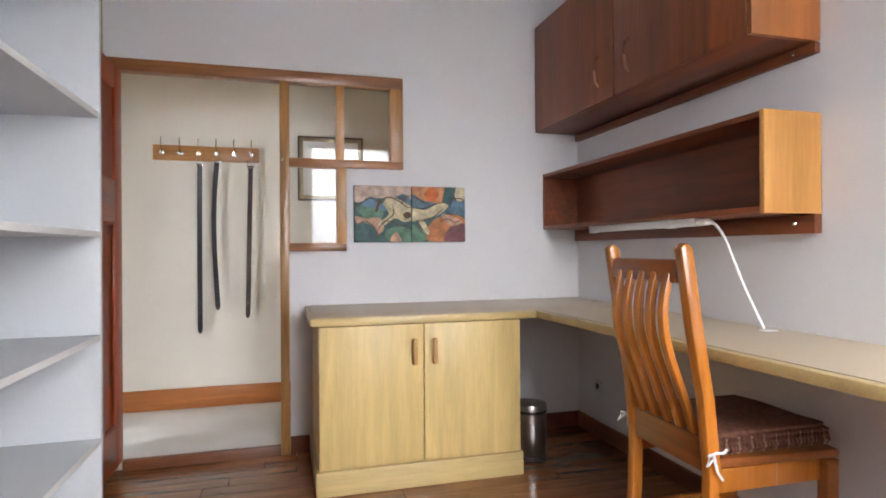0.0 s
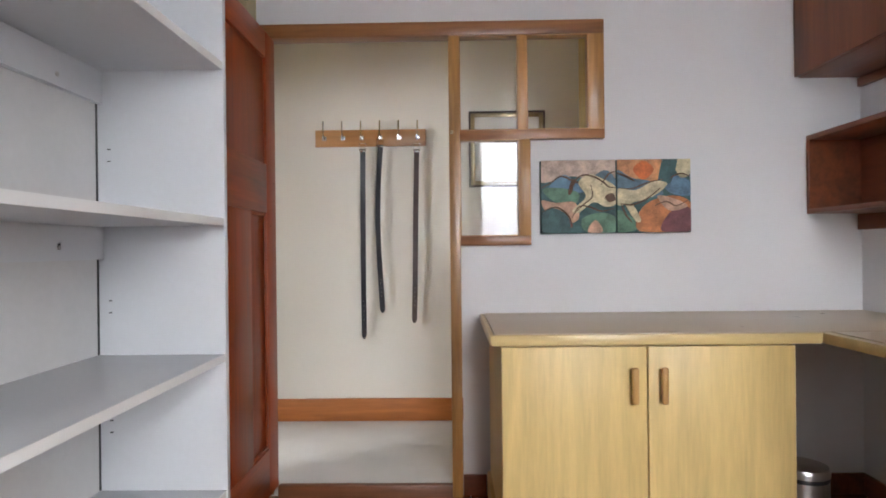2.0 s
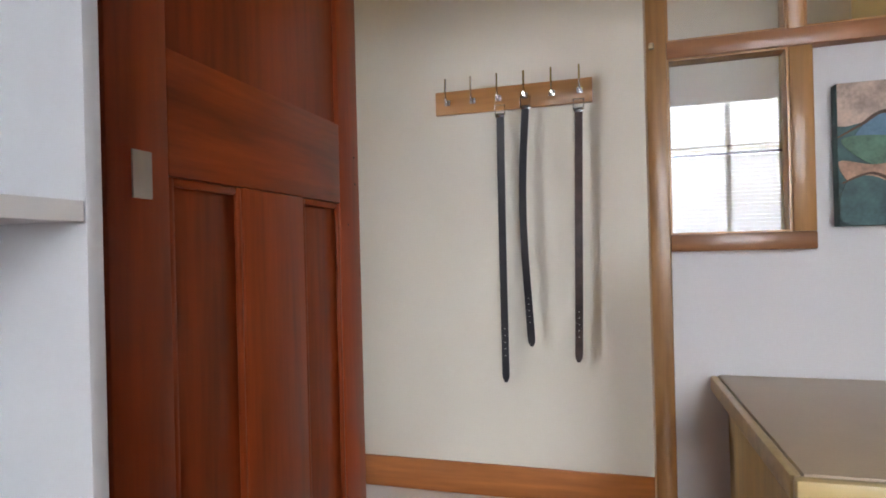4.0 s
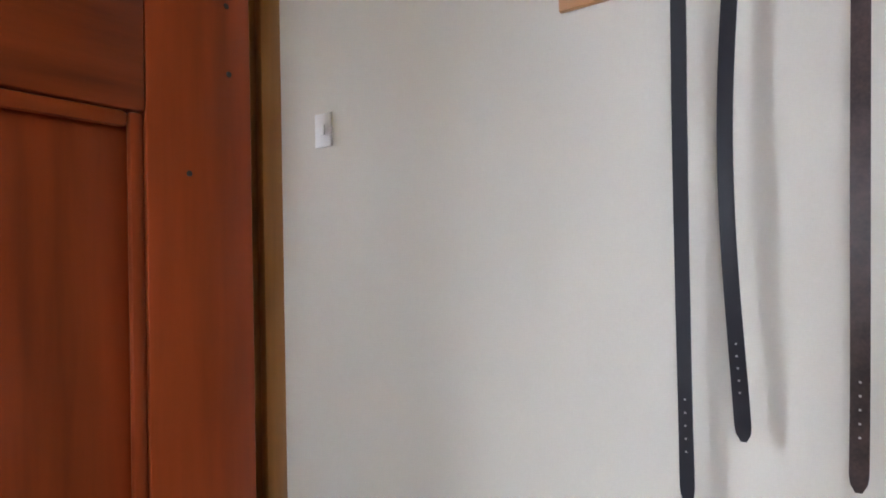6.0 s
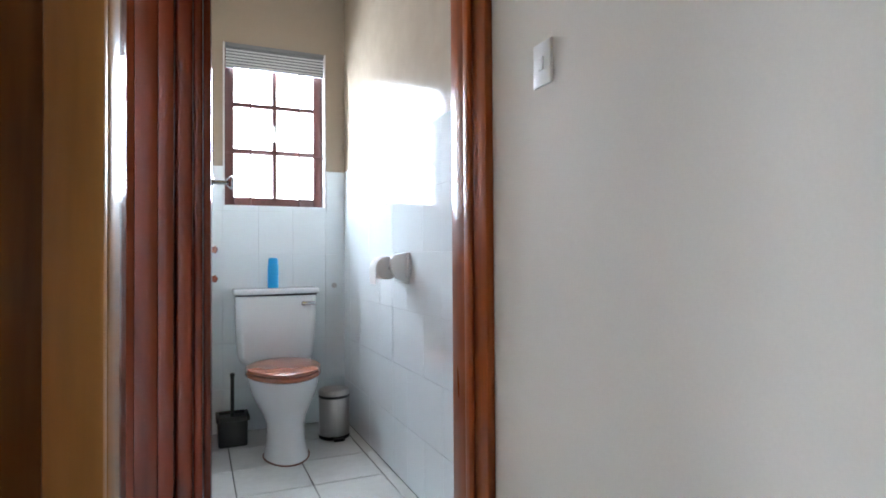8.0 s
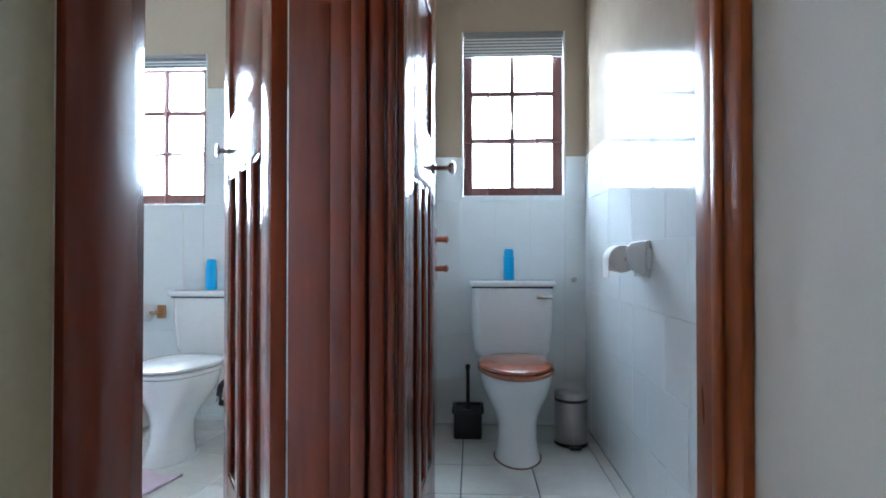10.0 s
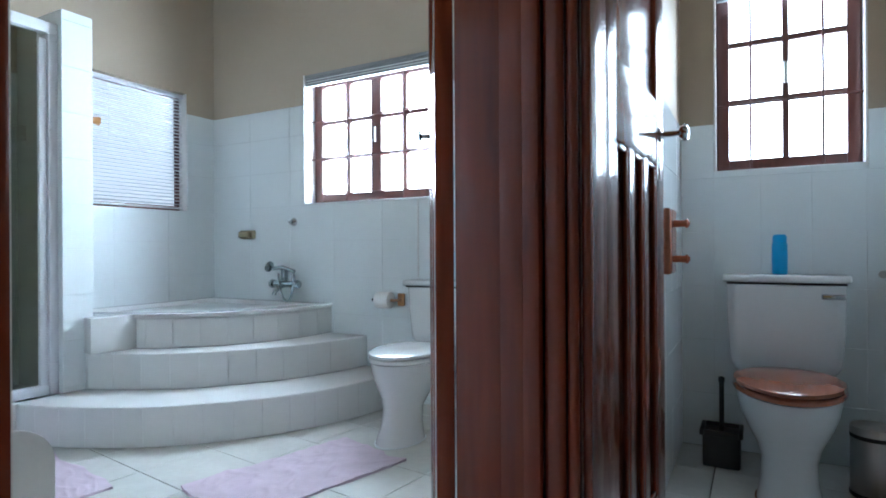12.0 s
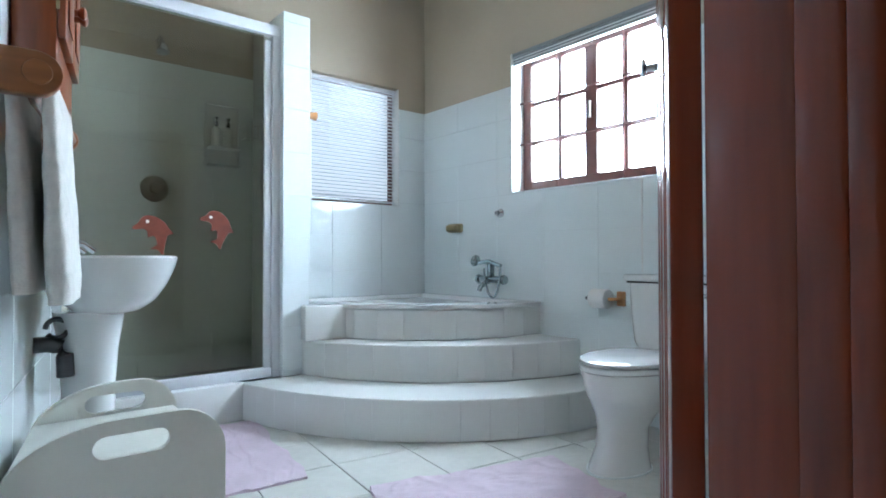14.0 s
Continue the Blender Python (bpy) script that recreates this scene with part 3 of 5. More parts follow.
def waste_bin(name, at, r, h, label):
    b = thing(name, at, label, "waste bin")
    x, y, z = at
    part("body", lathe([(r * 0.93, 0.012), (r, 0.02), (r, h - 0.055), (r * 0.985, h - 0.05)], 32, at), STEEL, b)
    part("base_ring", lathe([(r * 0.97, 0), (r * 1.03, 0.004), (r * 1.03, 0.016), (r, 0.02)], 32, at), BLACK, b)
    part("rim", lathe([(r * 1.0, h - 0.052), (r * 1.02, h - 0.048), (r * 1.02, h - 0.04), (r, h - 0.036)], 32, at), BLACK, b)
    part("lid", lathe([(r * 1.03, h - 0.036), (r * 1.03, h - 0.02), (r * 0.97, h - 0.008), (r * 0.6, h), (0.005, h + 0.002)], 32, at), STEEL, b)
    return b


bn = waste_bin("pedal_bin", (1.26, 2.62, 0), 0.085, 0.29, "small brushed steel pedal bin beside the cabinet")
part("pedal", B(1.245, 1.275, 2.50, 2.54, 0.005, 0.014, 0.003), BLACK, bn)


def slat(y, xt, xb, z0, z1, w):
    """A curved back slat that sweeps from seat to crest."""
    pts = []
    for i in range(13):
        s = i / 12
        x = xb + (xt - xb) * s - 0.05 * math.sin(math.pi * s) + 0.012 * math.sin(2 * math.pi * s)
        pts.append((x, z0 + (z1 - z0) * s))
    th = 0.011
    outline = [(x - th, z) for x, z in pts] + [(x + th, z) for x, z in reversed(pts)]
    return prism(outline, y - w / 2, y + w / 2, "y", 0.004)


def dining_chair(at, rz):
    c = thing("dining_chair", at, "honey-varnished wooden chair with a curved slatted back and brown cushion", "chair", rz=rz)
    L = dict(local=True)
    for y in (-0.19, 0.19):
        pts = [(-0.02, 0), (0.0, 0.25), (0.005, 0.45), (-0.015, 0.65), (-0.05, 0.85), (-0.085, 1.09)]
        th = 0.021
        o = [(x - th, z) for x, z in pts] + [(pts[-1][0], 1.105)] + [(x + th, z) for x, z in reversed(pts)]
        part("back_post", prism(o, y - 0.02, y + 0.02, "y", 0.009), CHAIR, c, **L)
    part("crest_rail", B(-0.095, -0.068, -0.169, 0.169, 0.985, 1.055, 0.008), CHAIRSHADE, c, **L)
    part("lower_rail", B(-0.012, 0.012, -0.169, 0.169, 0.43, 0.53, 0.005), CHAIRSHADE, c, **L)
    for i in range(5):
        part("back_slat", slat(-0.125 + i * 0.0625, -0.08, 0.0, 0.53, 1.03, 0.03), CHAIR, c, **L)
    part("seat", prism([(0.02, -0.2), (0.44, -0.225), (0.45, 0.0), (0.44, 0.225), (0.02, 0.2)], 0.445, 0.475, "z", 0.01), CHAIRSHADE, c, **L)
    for y in (-0.205, 0.205):
        part("leg", prism([(0.395, 0), (0.43, 0), (0.435, 0.444), (0.39, 0.444)], y - 0.02, y + 0.02, "y", 0.004), CHAIRSHADE, c, **L)
        part("side_rail", B(0.022, 0.388, y * 0.93 - 0.01, y * 0.93 + 0.01, 0.375, 0.444, 0.003), CHAIR, c, **L)
    part("front_rail", B(0.4, 0.42, -0.184, 0.184, 0.38, 0.444, 0.003), CHAIRSHADE, c, **L)
    for y in (-0.19, 0.19):
        part("stretcher", B(0.0, 0.39, y - 0.01, y + 0.01, 0.16, 0.19, 0.004), CHAIR, c, **L)
    q = thing("seat_cushion", (0, 0, 0), "brown woven cushion tied to the chair with white strings", "cushion")
    q.matrix_basis = c.matrix_basis
    cu = B(0.03, 0.44, -0.195, 0.195, 0.476, 0.545, 0.028, 4)
    bmesh.ops.subdivide_edges(cu, edges=cu.edges, cuts=3, use_grid_fill=True)
    for v in cu.verts:
        v.co.z += 0.006 * math.sin(v.co.y * 34) * (1 if v.co.z > 0.5 else 0)
        v.co += Vector((0.004 * math.sin(v.co.z * 420), 0.004 * math.sin(v.co.z * 420) * (1 if v.co.y > 0 else -1), 0))
    part("pad", cu, CUSHION, q, **L)
    for i in range(26):
        x = 0.05 + i * 0.0148
        part("weave_rib", tube([(x, -0.1945, 0.483), (x + 0.004, -0.2, 0.497), (x - 0.002, -0.201, 0.512), (x + 0.003, -0.196, 0.53)], 0.0042, 6), CUSHION if i % 3 else CORD, q, **L)
    for y in (-0.215, 0.215):
        s = -1 if y < 0 else 1
        part("tie", join(tube([(-0.025, y * 0.99, 0.49), (0.0, y * 1.01, 0.50), (0.03, y * 0.98, 0.495), (0.05, y * 0.93, 0.50)], 0.004, 6),
                         tube([(-0.012, y * 1.01, 0.495), (-0.03, y * 1.05, 0.50), (-0.04, y * 1.06, 0.47), (-0.02, y * 1.05, 0.485)], 0.004, 6),
                         tube([(-0.01, y * 1.01, 0.495), (-0.006, y * 1.06, 0.45), (0.012, y * 1.06, 0.425)], 0.004, 6)), PAPER, q, "white knotted string", **L)


dining_chair((1.215, 1.44, 0), -1)


def picture_diptych():
    cols = dict(sky=(0.6, 0.45, 0.36), dusk=(0.62, 0.28, 0.12), plum=(0.2, 0.07, 0.08), hill=(0.12, 0.2, 0.26), hill2=(0.42, 0.2, 0.2), green=(0.12, 0.24, 0.16), sand=(0.6, 0.36, 0.24), teal=(0.06, 0.13, 0.13), orange=(0.55, 0.2, 0.07), cream=(0.68, 0.58, 0.36), sun=(0.66, 0.16, 0.04), blue=(0.12, 0.22, 0.32), line=(0.12, 0.06, 0.03), rust=(0.3, 0.1, 0.07))
    m = {k: mat("paint_" + k, v, 0.6, vary=0.25, scale=24, fine=140, bump=0.1) for k, v in cols.items()}

    def blob(pic, key, pts, d, n=5):
        """A smooth patch of paint from a few corner points."""
        out = []
        k = len(pts)
        for i in range(k):
            p0, p1, p2, p3 = pts[i - 1], pts[i], pts[(i + 1) % k], pts[(i + 2) % k]
            for j in range(n):
                t = j / n
                out.append(tuple(0.5 * (2 * p1[a] + (p2[a] - p0[a]) * t + (2 * p0[a] - 5 * p1[a] + 4 * p2[a] - p3[a]) * t * t + (3 * p1[a] - p0[a] - 3 * p2[a] + p3[a]) * t ** 3) for a in (0, 1)))
        x0, x1, z0, z1 = pic["box"]
        out = [(min(max(x0 + u * (x1 - x0), x0 + 0.001), x1 - 0.001), min(max(z0 + v * (z1 - z0), z0 + 0.001), z1 - 0.001)) for u, v in out]
        part("paint_patch", prism(out, 2.996 - d * 0.0006, 2.997, "y"), m[key], pic["ob"])
    def stroke(pic, pts, w=0.006):
        """A dark brushed contour along a few points."""
        x0, x1, z0, z1 = pic["box"]
        q = [(x0 + u * (x1 - x0), z0 + v * (z1 - z0)) for u, v in pts]
        fine = []
        for i in range(len(q) - 1):
            p0, p1, p2, p3 = q[max(i - 1, 0)], q[i], q[i + 1], q[min(i + 2, len(q) - 1)]
            for j in range(6):
                t = j / 6
                fine.append(tuple(0.5 * (2 * p1[a] + (p2[a] - p0[a]) * t + (2 * p0[a] - 5 * p1[a] + 4 * p2[a] - p3[a]) * t * t + (3 * p1[a] - p0[a] - 3 * p2[a] + p3[a]) * t ** 3) for a in (0, 1)))
        fine.append(q[-1])
        up, low = [], []
        for i, p in enumerate(fine):
            d = Vector(fine[min(i + 1, len(fine) - 1)]) - Vector(fine[max(i - 1, 0)])
            d.normalize()
            k = w * (0.3 + 0.7 * math.sin(math.pi * (i + 0.5) / len(fine))) / 2
            up.append((p[0] - d.y * k, p[1] + d.x * k))
            low.append((p[0] + d.y * k, p[1] - d.x * k))
        part("paint_stroke", prism(up + low[::-1], 2.9895, 2.9972, "y"), m["line"], pic["ob"])
    for x0, x1, side in ((0.392, 0.712, 0), (0.716, 1.03, 1)):
        e = thing("painting", ((x0 + x1) / 2, 3.0, 1.13), "small square abstract landscape painting on board", "painting", "pair of paintings")
        part("board", B(x0, x1, 2.997, YD - 0.001, 1.132, 1.446, 0.002), m["teal"], e)
        pic = dict(ob=e, box=(x0, x1, 1.132, 1.446))
        if side == 0:
            blob(pic, "sky", [(0, 1), (1, 1), (1, 0.75), (0.75, 0.72), (0.4, 0.78), (0, 0.7)], 1)
            blob(pic, "blue", [(0.1, 0.62), (0.3, 0.8), (0.5, 0.68), (0.7, 0.62), (0.5, 0.55), (0.2, 0.5)], 2)
            blob(pic, "hill", [(0.62, 0.68), (0.85, 0.86), (1, 0.72), (1, 0.55), (0.8, 0.55)], 2)
            blob(pic, "green", [(0.02, 0.6), (0.25, 0.62), (0.5, 0.55), (0.45, 0.4), (0.2, 0.42)], 3)
            blob(pic, "sand", [(0.0, 0.45), (0.2, 0.42), (0.45, 0.42), (0.5, 0.2), (0.3, 0.12), (0.1, 0.25)], 4)
            blob(pic, "rust", [(0.05, 0.3), (0.3, 0.25), (0.42, 0.1), (0.2, 0.05)], 5)
            blob(pic, "green", [(0.55, 0.2), (0.8, 0.28), (1, 0.2), (1, 0.02), (0.6, 0.02)], 4)
            blob(pic, "sand", [(0.62, 0.02), (0.72, 0.18), (0.82, 0.02)], 6)
            blob(pic, "cream", [(0.5, 0.68), (0.62, 0.8), (0.78, 0.76), (1, 0.62), (1, 0.4), (0.86, 0.36), (0.7, 0.42), (0.5, 0.28), (0.42, 0.32), (0.6, 0.5)], 7)
            stroke(pic, [(0.0, 0.62), (0.14, 0.7), (0.27, 0.78), (0.42, 0.72), (0.5, 0.7)], 0.007)
            stroke(pic, [(0.38, 0.56), (0.44, 0.7), (0.55, 0.79), (0.7, 0.77), (0.82, 0.7), (0.9, 0.63), (0.99, 0.62)], 0.007)
            stroke(pic, [(0.8, 0.66), (0.9, 0.8), (0.99, 0.84)], 0.006)
            stroke(pic, [(0.66, 0.66), (0.68, 0.5), (0.55, 0.38), (0.45, 0.28)], 0.006)
            stroke(pic, [(0.4, 0.2), (0.5, 0.36), (0.64, 0.36), (0.8, 0.3), (0.98, 0.34)], 0.006)
            stroke(pic, [(0.02, 0.3), (0.2, 0.36), (0.36, 0.24), (0.42, 0.08)], 0.006)
            blob(pic, "teal", [(0.04, 0.3), (0.2, 0.34), (0.36, 0.22), (0.36, 0.03), (0.02, 0.03)], 6)
            blob(pic, "line", [(0.85, 0.5), (0.95, 0.54), (0.99, 0.45), (0.9, 0.42)], 9)
            blob(pic, "line", [(0.5, 0.68), (0.42, 0.74), (0.36, 0.55), (0.4, 0.54), (0.45, 0.68)], 8)
        else:
            blob(pic, "dusk", [(0, 1), (0.6, 1), (0.55, 0.7), (0.2, 0.72), (0, 0.78)], 1)
            blob(pic, "hill", [(0, 0.85), (0.2, 0.75), (0.5, 0.68), (0.6, 0.5), (0, 0.5)], 2)
            blob(pic, "sun", [(0.22, 0.86), (0.36, 0.98), (0.5, 0.86), (0.36, 0.72)], 4)
            blob(pic, "blue", [(0.6, 0.8), (0.8, 0.78), (1, 0.68), (1, 0.5), (0.7, 0.55)], 3)
            blob(pic, "cream", [(0.78, 1), (1, 1), (1, 0.8), (0.85, 0.75)], 3)
            blob(pic, "teal", [(0.62, 1), (0.7, 1), (0.66, 0.68), (0.55, 0.64)], 5)
            blob(pic, "teal", [(0.74, 1), (0.82, 1), (0.74, 0.7), (0.66, 0.7)], 5)
            blob(pic, "orange", [(0.35, 0.35), (0.7, 0.5), (1, 0.4), (1, 0.02), (0.3, 0.02)], 4)
            blob(pic, "plum", [(0.7, 0.26), (0.88, 0.34), (1, 0.3), (1, 0.02), (0.6, 0.02)], 6)
            blob(pic, "sand", [(0.55, 0.5), (0.8, 0.45), (0.95, 0.35), (0.7, 0.3)], 7)
            blob(pic, "cream", [(0, 0.6), (0.25, 0.58), (0.5, 0.7), (0.68, 0.66), (0.5, 0.5), (0.25, 0.42), (0.0, 0.38)], 7)
            blob(pic, "cream", [(0.1, 0.42), (0.2, 0.4), (0.32, 0.18), (0.25, 0.16)], 7)
            stroke(pic, [(0.02, 0.61), (0.2, 0.6), (0.36, 0.66), (0.5, 0.7), (0.62, 0.72)], 0.006)
            stroke(pic, [(0.04, 0.4), (0.2, 0.38), (0.4, 0.46), (0.58, 0.6)], 0.007)
            stroke(pic, [(0.06, 0.38), (0.12, 0.24), (0.2, 0.14)], 0.006)
            stroke(pic, [(0.0, 0.82), (0.14, 0.76), (0.24, 0.7)], 0.007)
            stroke(pic, [(0.72, 0.74), (0.86, 0.8), (0.98, 0.76)], 0.006)
            stroke(pic, [(0.5, 0.36), (0.66, 0.42), (0.8, 0.36), (0.96, 0.44)], 0.005)
            blob(pic, "green", [(0, 0.3), (0.15, 0.25), (0.3, 0.1), (0.2, 0.02), (0, 0.02)], 3)


picture_diptych()


# ---- passage ----
rk = thing("belt_rack", (-0.47, 3.92, 1.735), "wooden wall rack with six chrome double hooks", "coat rack")
part("board", B(-0.80, -0.14, YR - 0.02, YR - 0.001, 1.685, 1.785, 0.003), WOODACC, rk)
HOOKX = [-0.745 + i * 0.111 for i in range(6)]
for x in HOOKX:
    part("hook", join(B(x - 0.013, x + 0.013, 3.914, 3.9198, 1.722, 1.748, 0.002),
                      tube([(x, 3.915, 1.74), (x, 3.895, 1.745), (x, 3.88, 1.775), (x, 3.885, 1.81), (x, 3.887, 1.83)], 0.004, 8),
                      tube([(x, 3.915, 1.735), (x, 3.895, 1.722), (x, 3.885, 1.728), (x, 3.883, 1.745)], 0.005, 8)), CHROME, rk, "chrome double hook")


def belt(name, x, ztop, ztip, sway, material, label, drift=0.0):
    b = thing(name, (x, 3.9, ztip), label, "belt", "belts on the rack")
    n = 64
    pts = []
    for i in range(n + 1):
        s = i / n
        pts.append((x + sway * math.sin(math.pi * s * 1.15) * (1 - 0.25 * s) + drift * s * s, 3.897 - 0.006 * math.sin(3.1 * s), ztop - (ztop - ztip) * s))
    bm = bmesh.new()
    w, t = 0.0155, 0.0025
    rings = []
    for i, p in enumerate(pts):
        s = i / n
        k = 1.0 if s < 0.97 else max(0.35, math.sqrt(max(0.0, 1 - ((s - 0.97) / 0.03) ** 2)))
        tw = 0.18 * math.sin(4 * s + x * 9)
        dx, dy = math.cos(tw) * w * k, math.sin(tw) * w * k
        rings.append([bm.verts.new((p[0] - dx, p[1] - dy - t, p[2])), bm.verts.new((p[0] + dx, p[1] + dy - t, p[2])), bm.verts.new((p[0] + dx, p[1] + dy + t, p[2])), bm.verts.new((p[0] - dx, p[1] - dy + t, p[2]))])
    for a, c in zip(rings, rings[1:]):
        for k in range(4):
            bm.faces.new((a[k], a[(k + 1) % 4], c[(k + 1) % 4], c[k]))
    bm.faces.new(rings[0])
    bm.faces.new(rings[-1])
    part("strap", bm, material, b)
    z = ztop + 0.012
    part("buckle", join(tube([(x - 0.02, 3.892, z - 0.02), (x + 0.02, 3.892, z - 0.02), (x + 0.02, 3.892, z + 0.022), (x - 0.02, 3.892, z + 0.022), (x - 0.02, 3.892, z - 0.02)], 0.003, 8),
                        B(x - 0.018, x + 0.018, 3.887, 3.891, z - 0.03, z - 0.018, 0.001)), CHROME, b, "chrome frame buckle")
    for i in range(5):
        s = 0.8 + 0.025 * i
        k = int(s * n)
        p = pts[k]
        part("belt_hole", B(p[0] - 0.002, p[0] + 0.002, p[1] - 0.0034, p[1] - 0.0028, ztop - (ztop - ztip) * s - 0.002, ztop - (ztop - ztip) * s + 0.002), STEEL, b)


belt("leather_belt", HOOKX[2] + 0.01, 1.665, 0.545, -0.002, LEATHER, "long black leather belt hanging straight", -0.004)
belt("leather_belt", HOOKX[3] + 0.005, 1.69, 0.697, -0.022, LEATHER, "shiny black leather belt hanging with a bend", -0.006)
belt("leather_belt", HOOKX[5] - 0.005, 1.66, 0.637, -0.006, LEATHERB, "dark brown leather belt with punched holes", -0.026)

pf = thing("framed_picture", (0.34, 3.93, 1.44), "framed pale picture in a dark and gold moulding", "picture")
part("frame", join(B(0.113, 0.125, 3.915, 3.938, 1.435, 1.885, 0.003), B(0.553, 0.565, 3.915, 3.938, 1.435, 1.885, 0.003), B(0.125, 0.553, 3.915, 3.938, 1.435, 1.447, 0.003), B(0.125, 0.553, 3.915, 3.938, 1.873, 1.885, 0.003)), LEATHERB, pf, "dark outer moulding")
part("slip", join(B(0.125, 0.15, 3.918, 3.936, 1.447, 1.873, 0.003), B(0.528, 0.553, 3.918, 3.936, 1.447, 1.873, 0.003), B(0.15, 0.528, 3.918, 3.936, 1.447, 1.472, 0.003), B(0.15, 0.528, 3.918, 3.936, 1.848, 1.873, 0.003)), BRASS, pf, "gilt inner slip")
part("mount", B(0.15, 0.528, 3.924, 3.934, 1.472, 1.848), PAPER, pf)
sw = thing("light_switch", (-1.66, 3.935, 1.47), "white rectangular rocker light switch on the wall", "light switch")
part("plate", B(-1.712, -1.632, 3.931, 3.9395, 1.46, 1.575, 0.003), SWITCH, sw)
part("rocker", B(-1.683, -1.661, 3.926, 3.9312, 1.50, 1.535, 0.002), SWITCH, sw)


# ---- sanitary ware ----
def toilet(at, rz, seat_mat, seat_label, label, reach=0.0, lift=0.0):
    """Close-coupled pan and cistern; the wall is at local x = 0 and the pan points along +x."""
    t = thing("toilet", at, label, "toilet", rz=rz)
    L = dict(local=True)
    ci = bmesh.new()
    rows = ((0.415, 0.19, 0.165), (0.45, 0.21, 0.175), (0.6, 0.222, 0.185), (0.79 + lift, 0.226, 0.19))
    rings = []
    for z, hw, d in rows:
        rings.append([ci.verts.new(p) for p in ((0.02, -hw, z), (d - 0.03, -hw, z), (d, -hw + 0.03, z), (d, hw - 0.03, z), (d - 0.03, hw, z), (0.02, hw, z))])
    for a, b in zip(rings, rings[1:]):
        for i in range(6):
            ci.faces.new((a[i], a[(i + 1) % 6], b[(i + 1) % 6], b[i]))
    ci.faces.new(rings[0])
    ci.faces.new(rings[-1])
    bmesh.ops.recalc_face_normals(ci, faces=ci.faces)
    bmesh.ops.bevel(ci, geom=ci.edges[:], offset=0.012, segments=3, affect="EDGES", profile=0.5)
    part("cistern", ci, PORC, t, **L)
    part("shadow_gap", B(0.02, 0.187, -0.223, 0.223, 0.788 + lift, 0.797 + lift), SLOT, t, **L)
    part("cistern_lid", B(0.01, 0.202, -0.238, 0.238, 0.797 + lift, 0.83 + lift, 0.011, 3), PORC, t, **L)
    part("flush_lever", join(moved(lathe([(0.012, 0), (0.012, 0.012)], 14), pose(0.188, 0.15, 0.742 + lift, 0, 90)), B(0.2, 0.214, 0.13, 0.215, 0.731 + lift, 0.753 + lift, 0.006, 3)), CHROME, t, "chrome flush lever", **L)

    def oval(cx, rx, ry, z, n=36):
        out = []
        for i in range(n):
            a = 2 * math.pi * i / n
            k = 1.0 if math.cos(a) > 0 else 0.82
            out.append((cx + reach + rx * k * math.cos(a), ry * math.sin(a) * (1 - 0.10 * math.cos(a)), z))
        return out

    def loft(levels):
        bm = bmesh.new()
        rr = [[bm.verts.new(p) for p in lv] for lv in levels]
        n = len(rr[0])
        for a, b in zip(rr, rr[1:]):
            for i in range(n):
                bm.faces.new((a[i], a[(i + 1) % n], b[(i + 1) % n], b[i]))
        bm.faces.new(list(reversed(rr[0])))
        bm.faces.new(rr[-1])
        return bm
    part("pan", loft([oval(0.53, 0.168, 0.112, 0), oval(0.53, 0.163, 0.108, 0.02), oval(0.515, 0.135, 0.095, 0.09), oval(0.505, 0.132, 0.095, 0.17), oval(0.485, 0.155, 0.115, 0.22), oval(0.465, 0.195, 0.145, 0.27), oval(0.445, 0.243, 0.17, 0.325), oval(0.44, 0.26, 0.182, 0.385), oval(0.44, 0.26, 0.182, 0.4)]), PORC, t, **L)
    part("pan_neck", B(0.05, 0.3 + reach, -0.1, 0.1, 0.26, 0.414, 0.03, 3), PORC, t, **L)
    part("base_seal", loft([oval(0.53, 0.173, 0.117, 0), oval(0.53, 0.173, 0.117, 0.006)]), GROUT if seat_mat is PORC else CUSHION, t, **L)
    part("seat", loft([oval(0.44, 0.262, 0.186, 0.402), oval(0.44, 0.272, 0.194, 0.408), oval(0.44, 0.272, 0.194, 0.42), oval(0.44, 0.264, 0.188, 0.426)]), seat_mat, t, seat_label, **L)
    part("seat_lid", loft([oval(0.44, 0.262, 0.186, 0.429), oval(0.44, 0.27, 0.192, 0.434), oval(0.44, 0.268, 0.19, 0.446), oval(0.44, 0.24, 0.165, 0.457), oval(0.44, 0.12, 0.08, 0.461)]), seat_mat, t, seat_label, **L)
    for y in (-0.07, 0.07):
        part("seat_hinge", B(0.2 + reach, 0.24 + reach, y - 0.015, y + 0.015, 0.402, 0.44, 0.005), CHROME if seat_mat is not PORC else PORC, t, **L)
    part("waste_pipe", tube([(0.01, 0.0, 0.2), (0.12, 0.0, 0.2), (0.2, 0, 0.19)], 0.05, 14), PORC, t, **L)
    return t


toilet((XT, 3.535, 0), 0, SEATW, "varnished reddish wood", "white toilet with a closed reddish wooden seat", 0.0, 0.014)
toilet((XW + 0.03, 1.84, 0), 0, PORC, "glossy white", "white toilet with a closed white plastic seat", 0.06, -0.045)
part("tap_pipe", tube([(-3.985, 2.11, 0.62), (-3.95, 2.11, 0.62), (-3.93, 2.11, 0.58), (-3.93, 2.1, 0.42), (-3.95, 2.1, 0.38)], 0.012, 10), BLACK, thing("water_pipe", (-3.96, 2.11, 0.4), "short black flexible water pipe beside the cistern", "pipe"))
pp = thing("waste_elbow", (-3.6, 1.95, 0.25), "dark rubber waste pipe elbow behind the pan", "pipe")
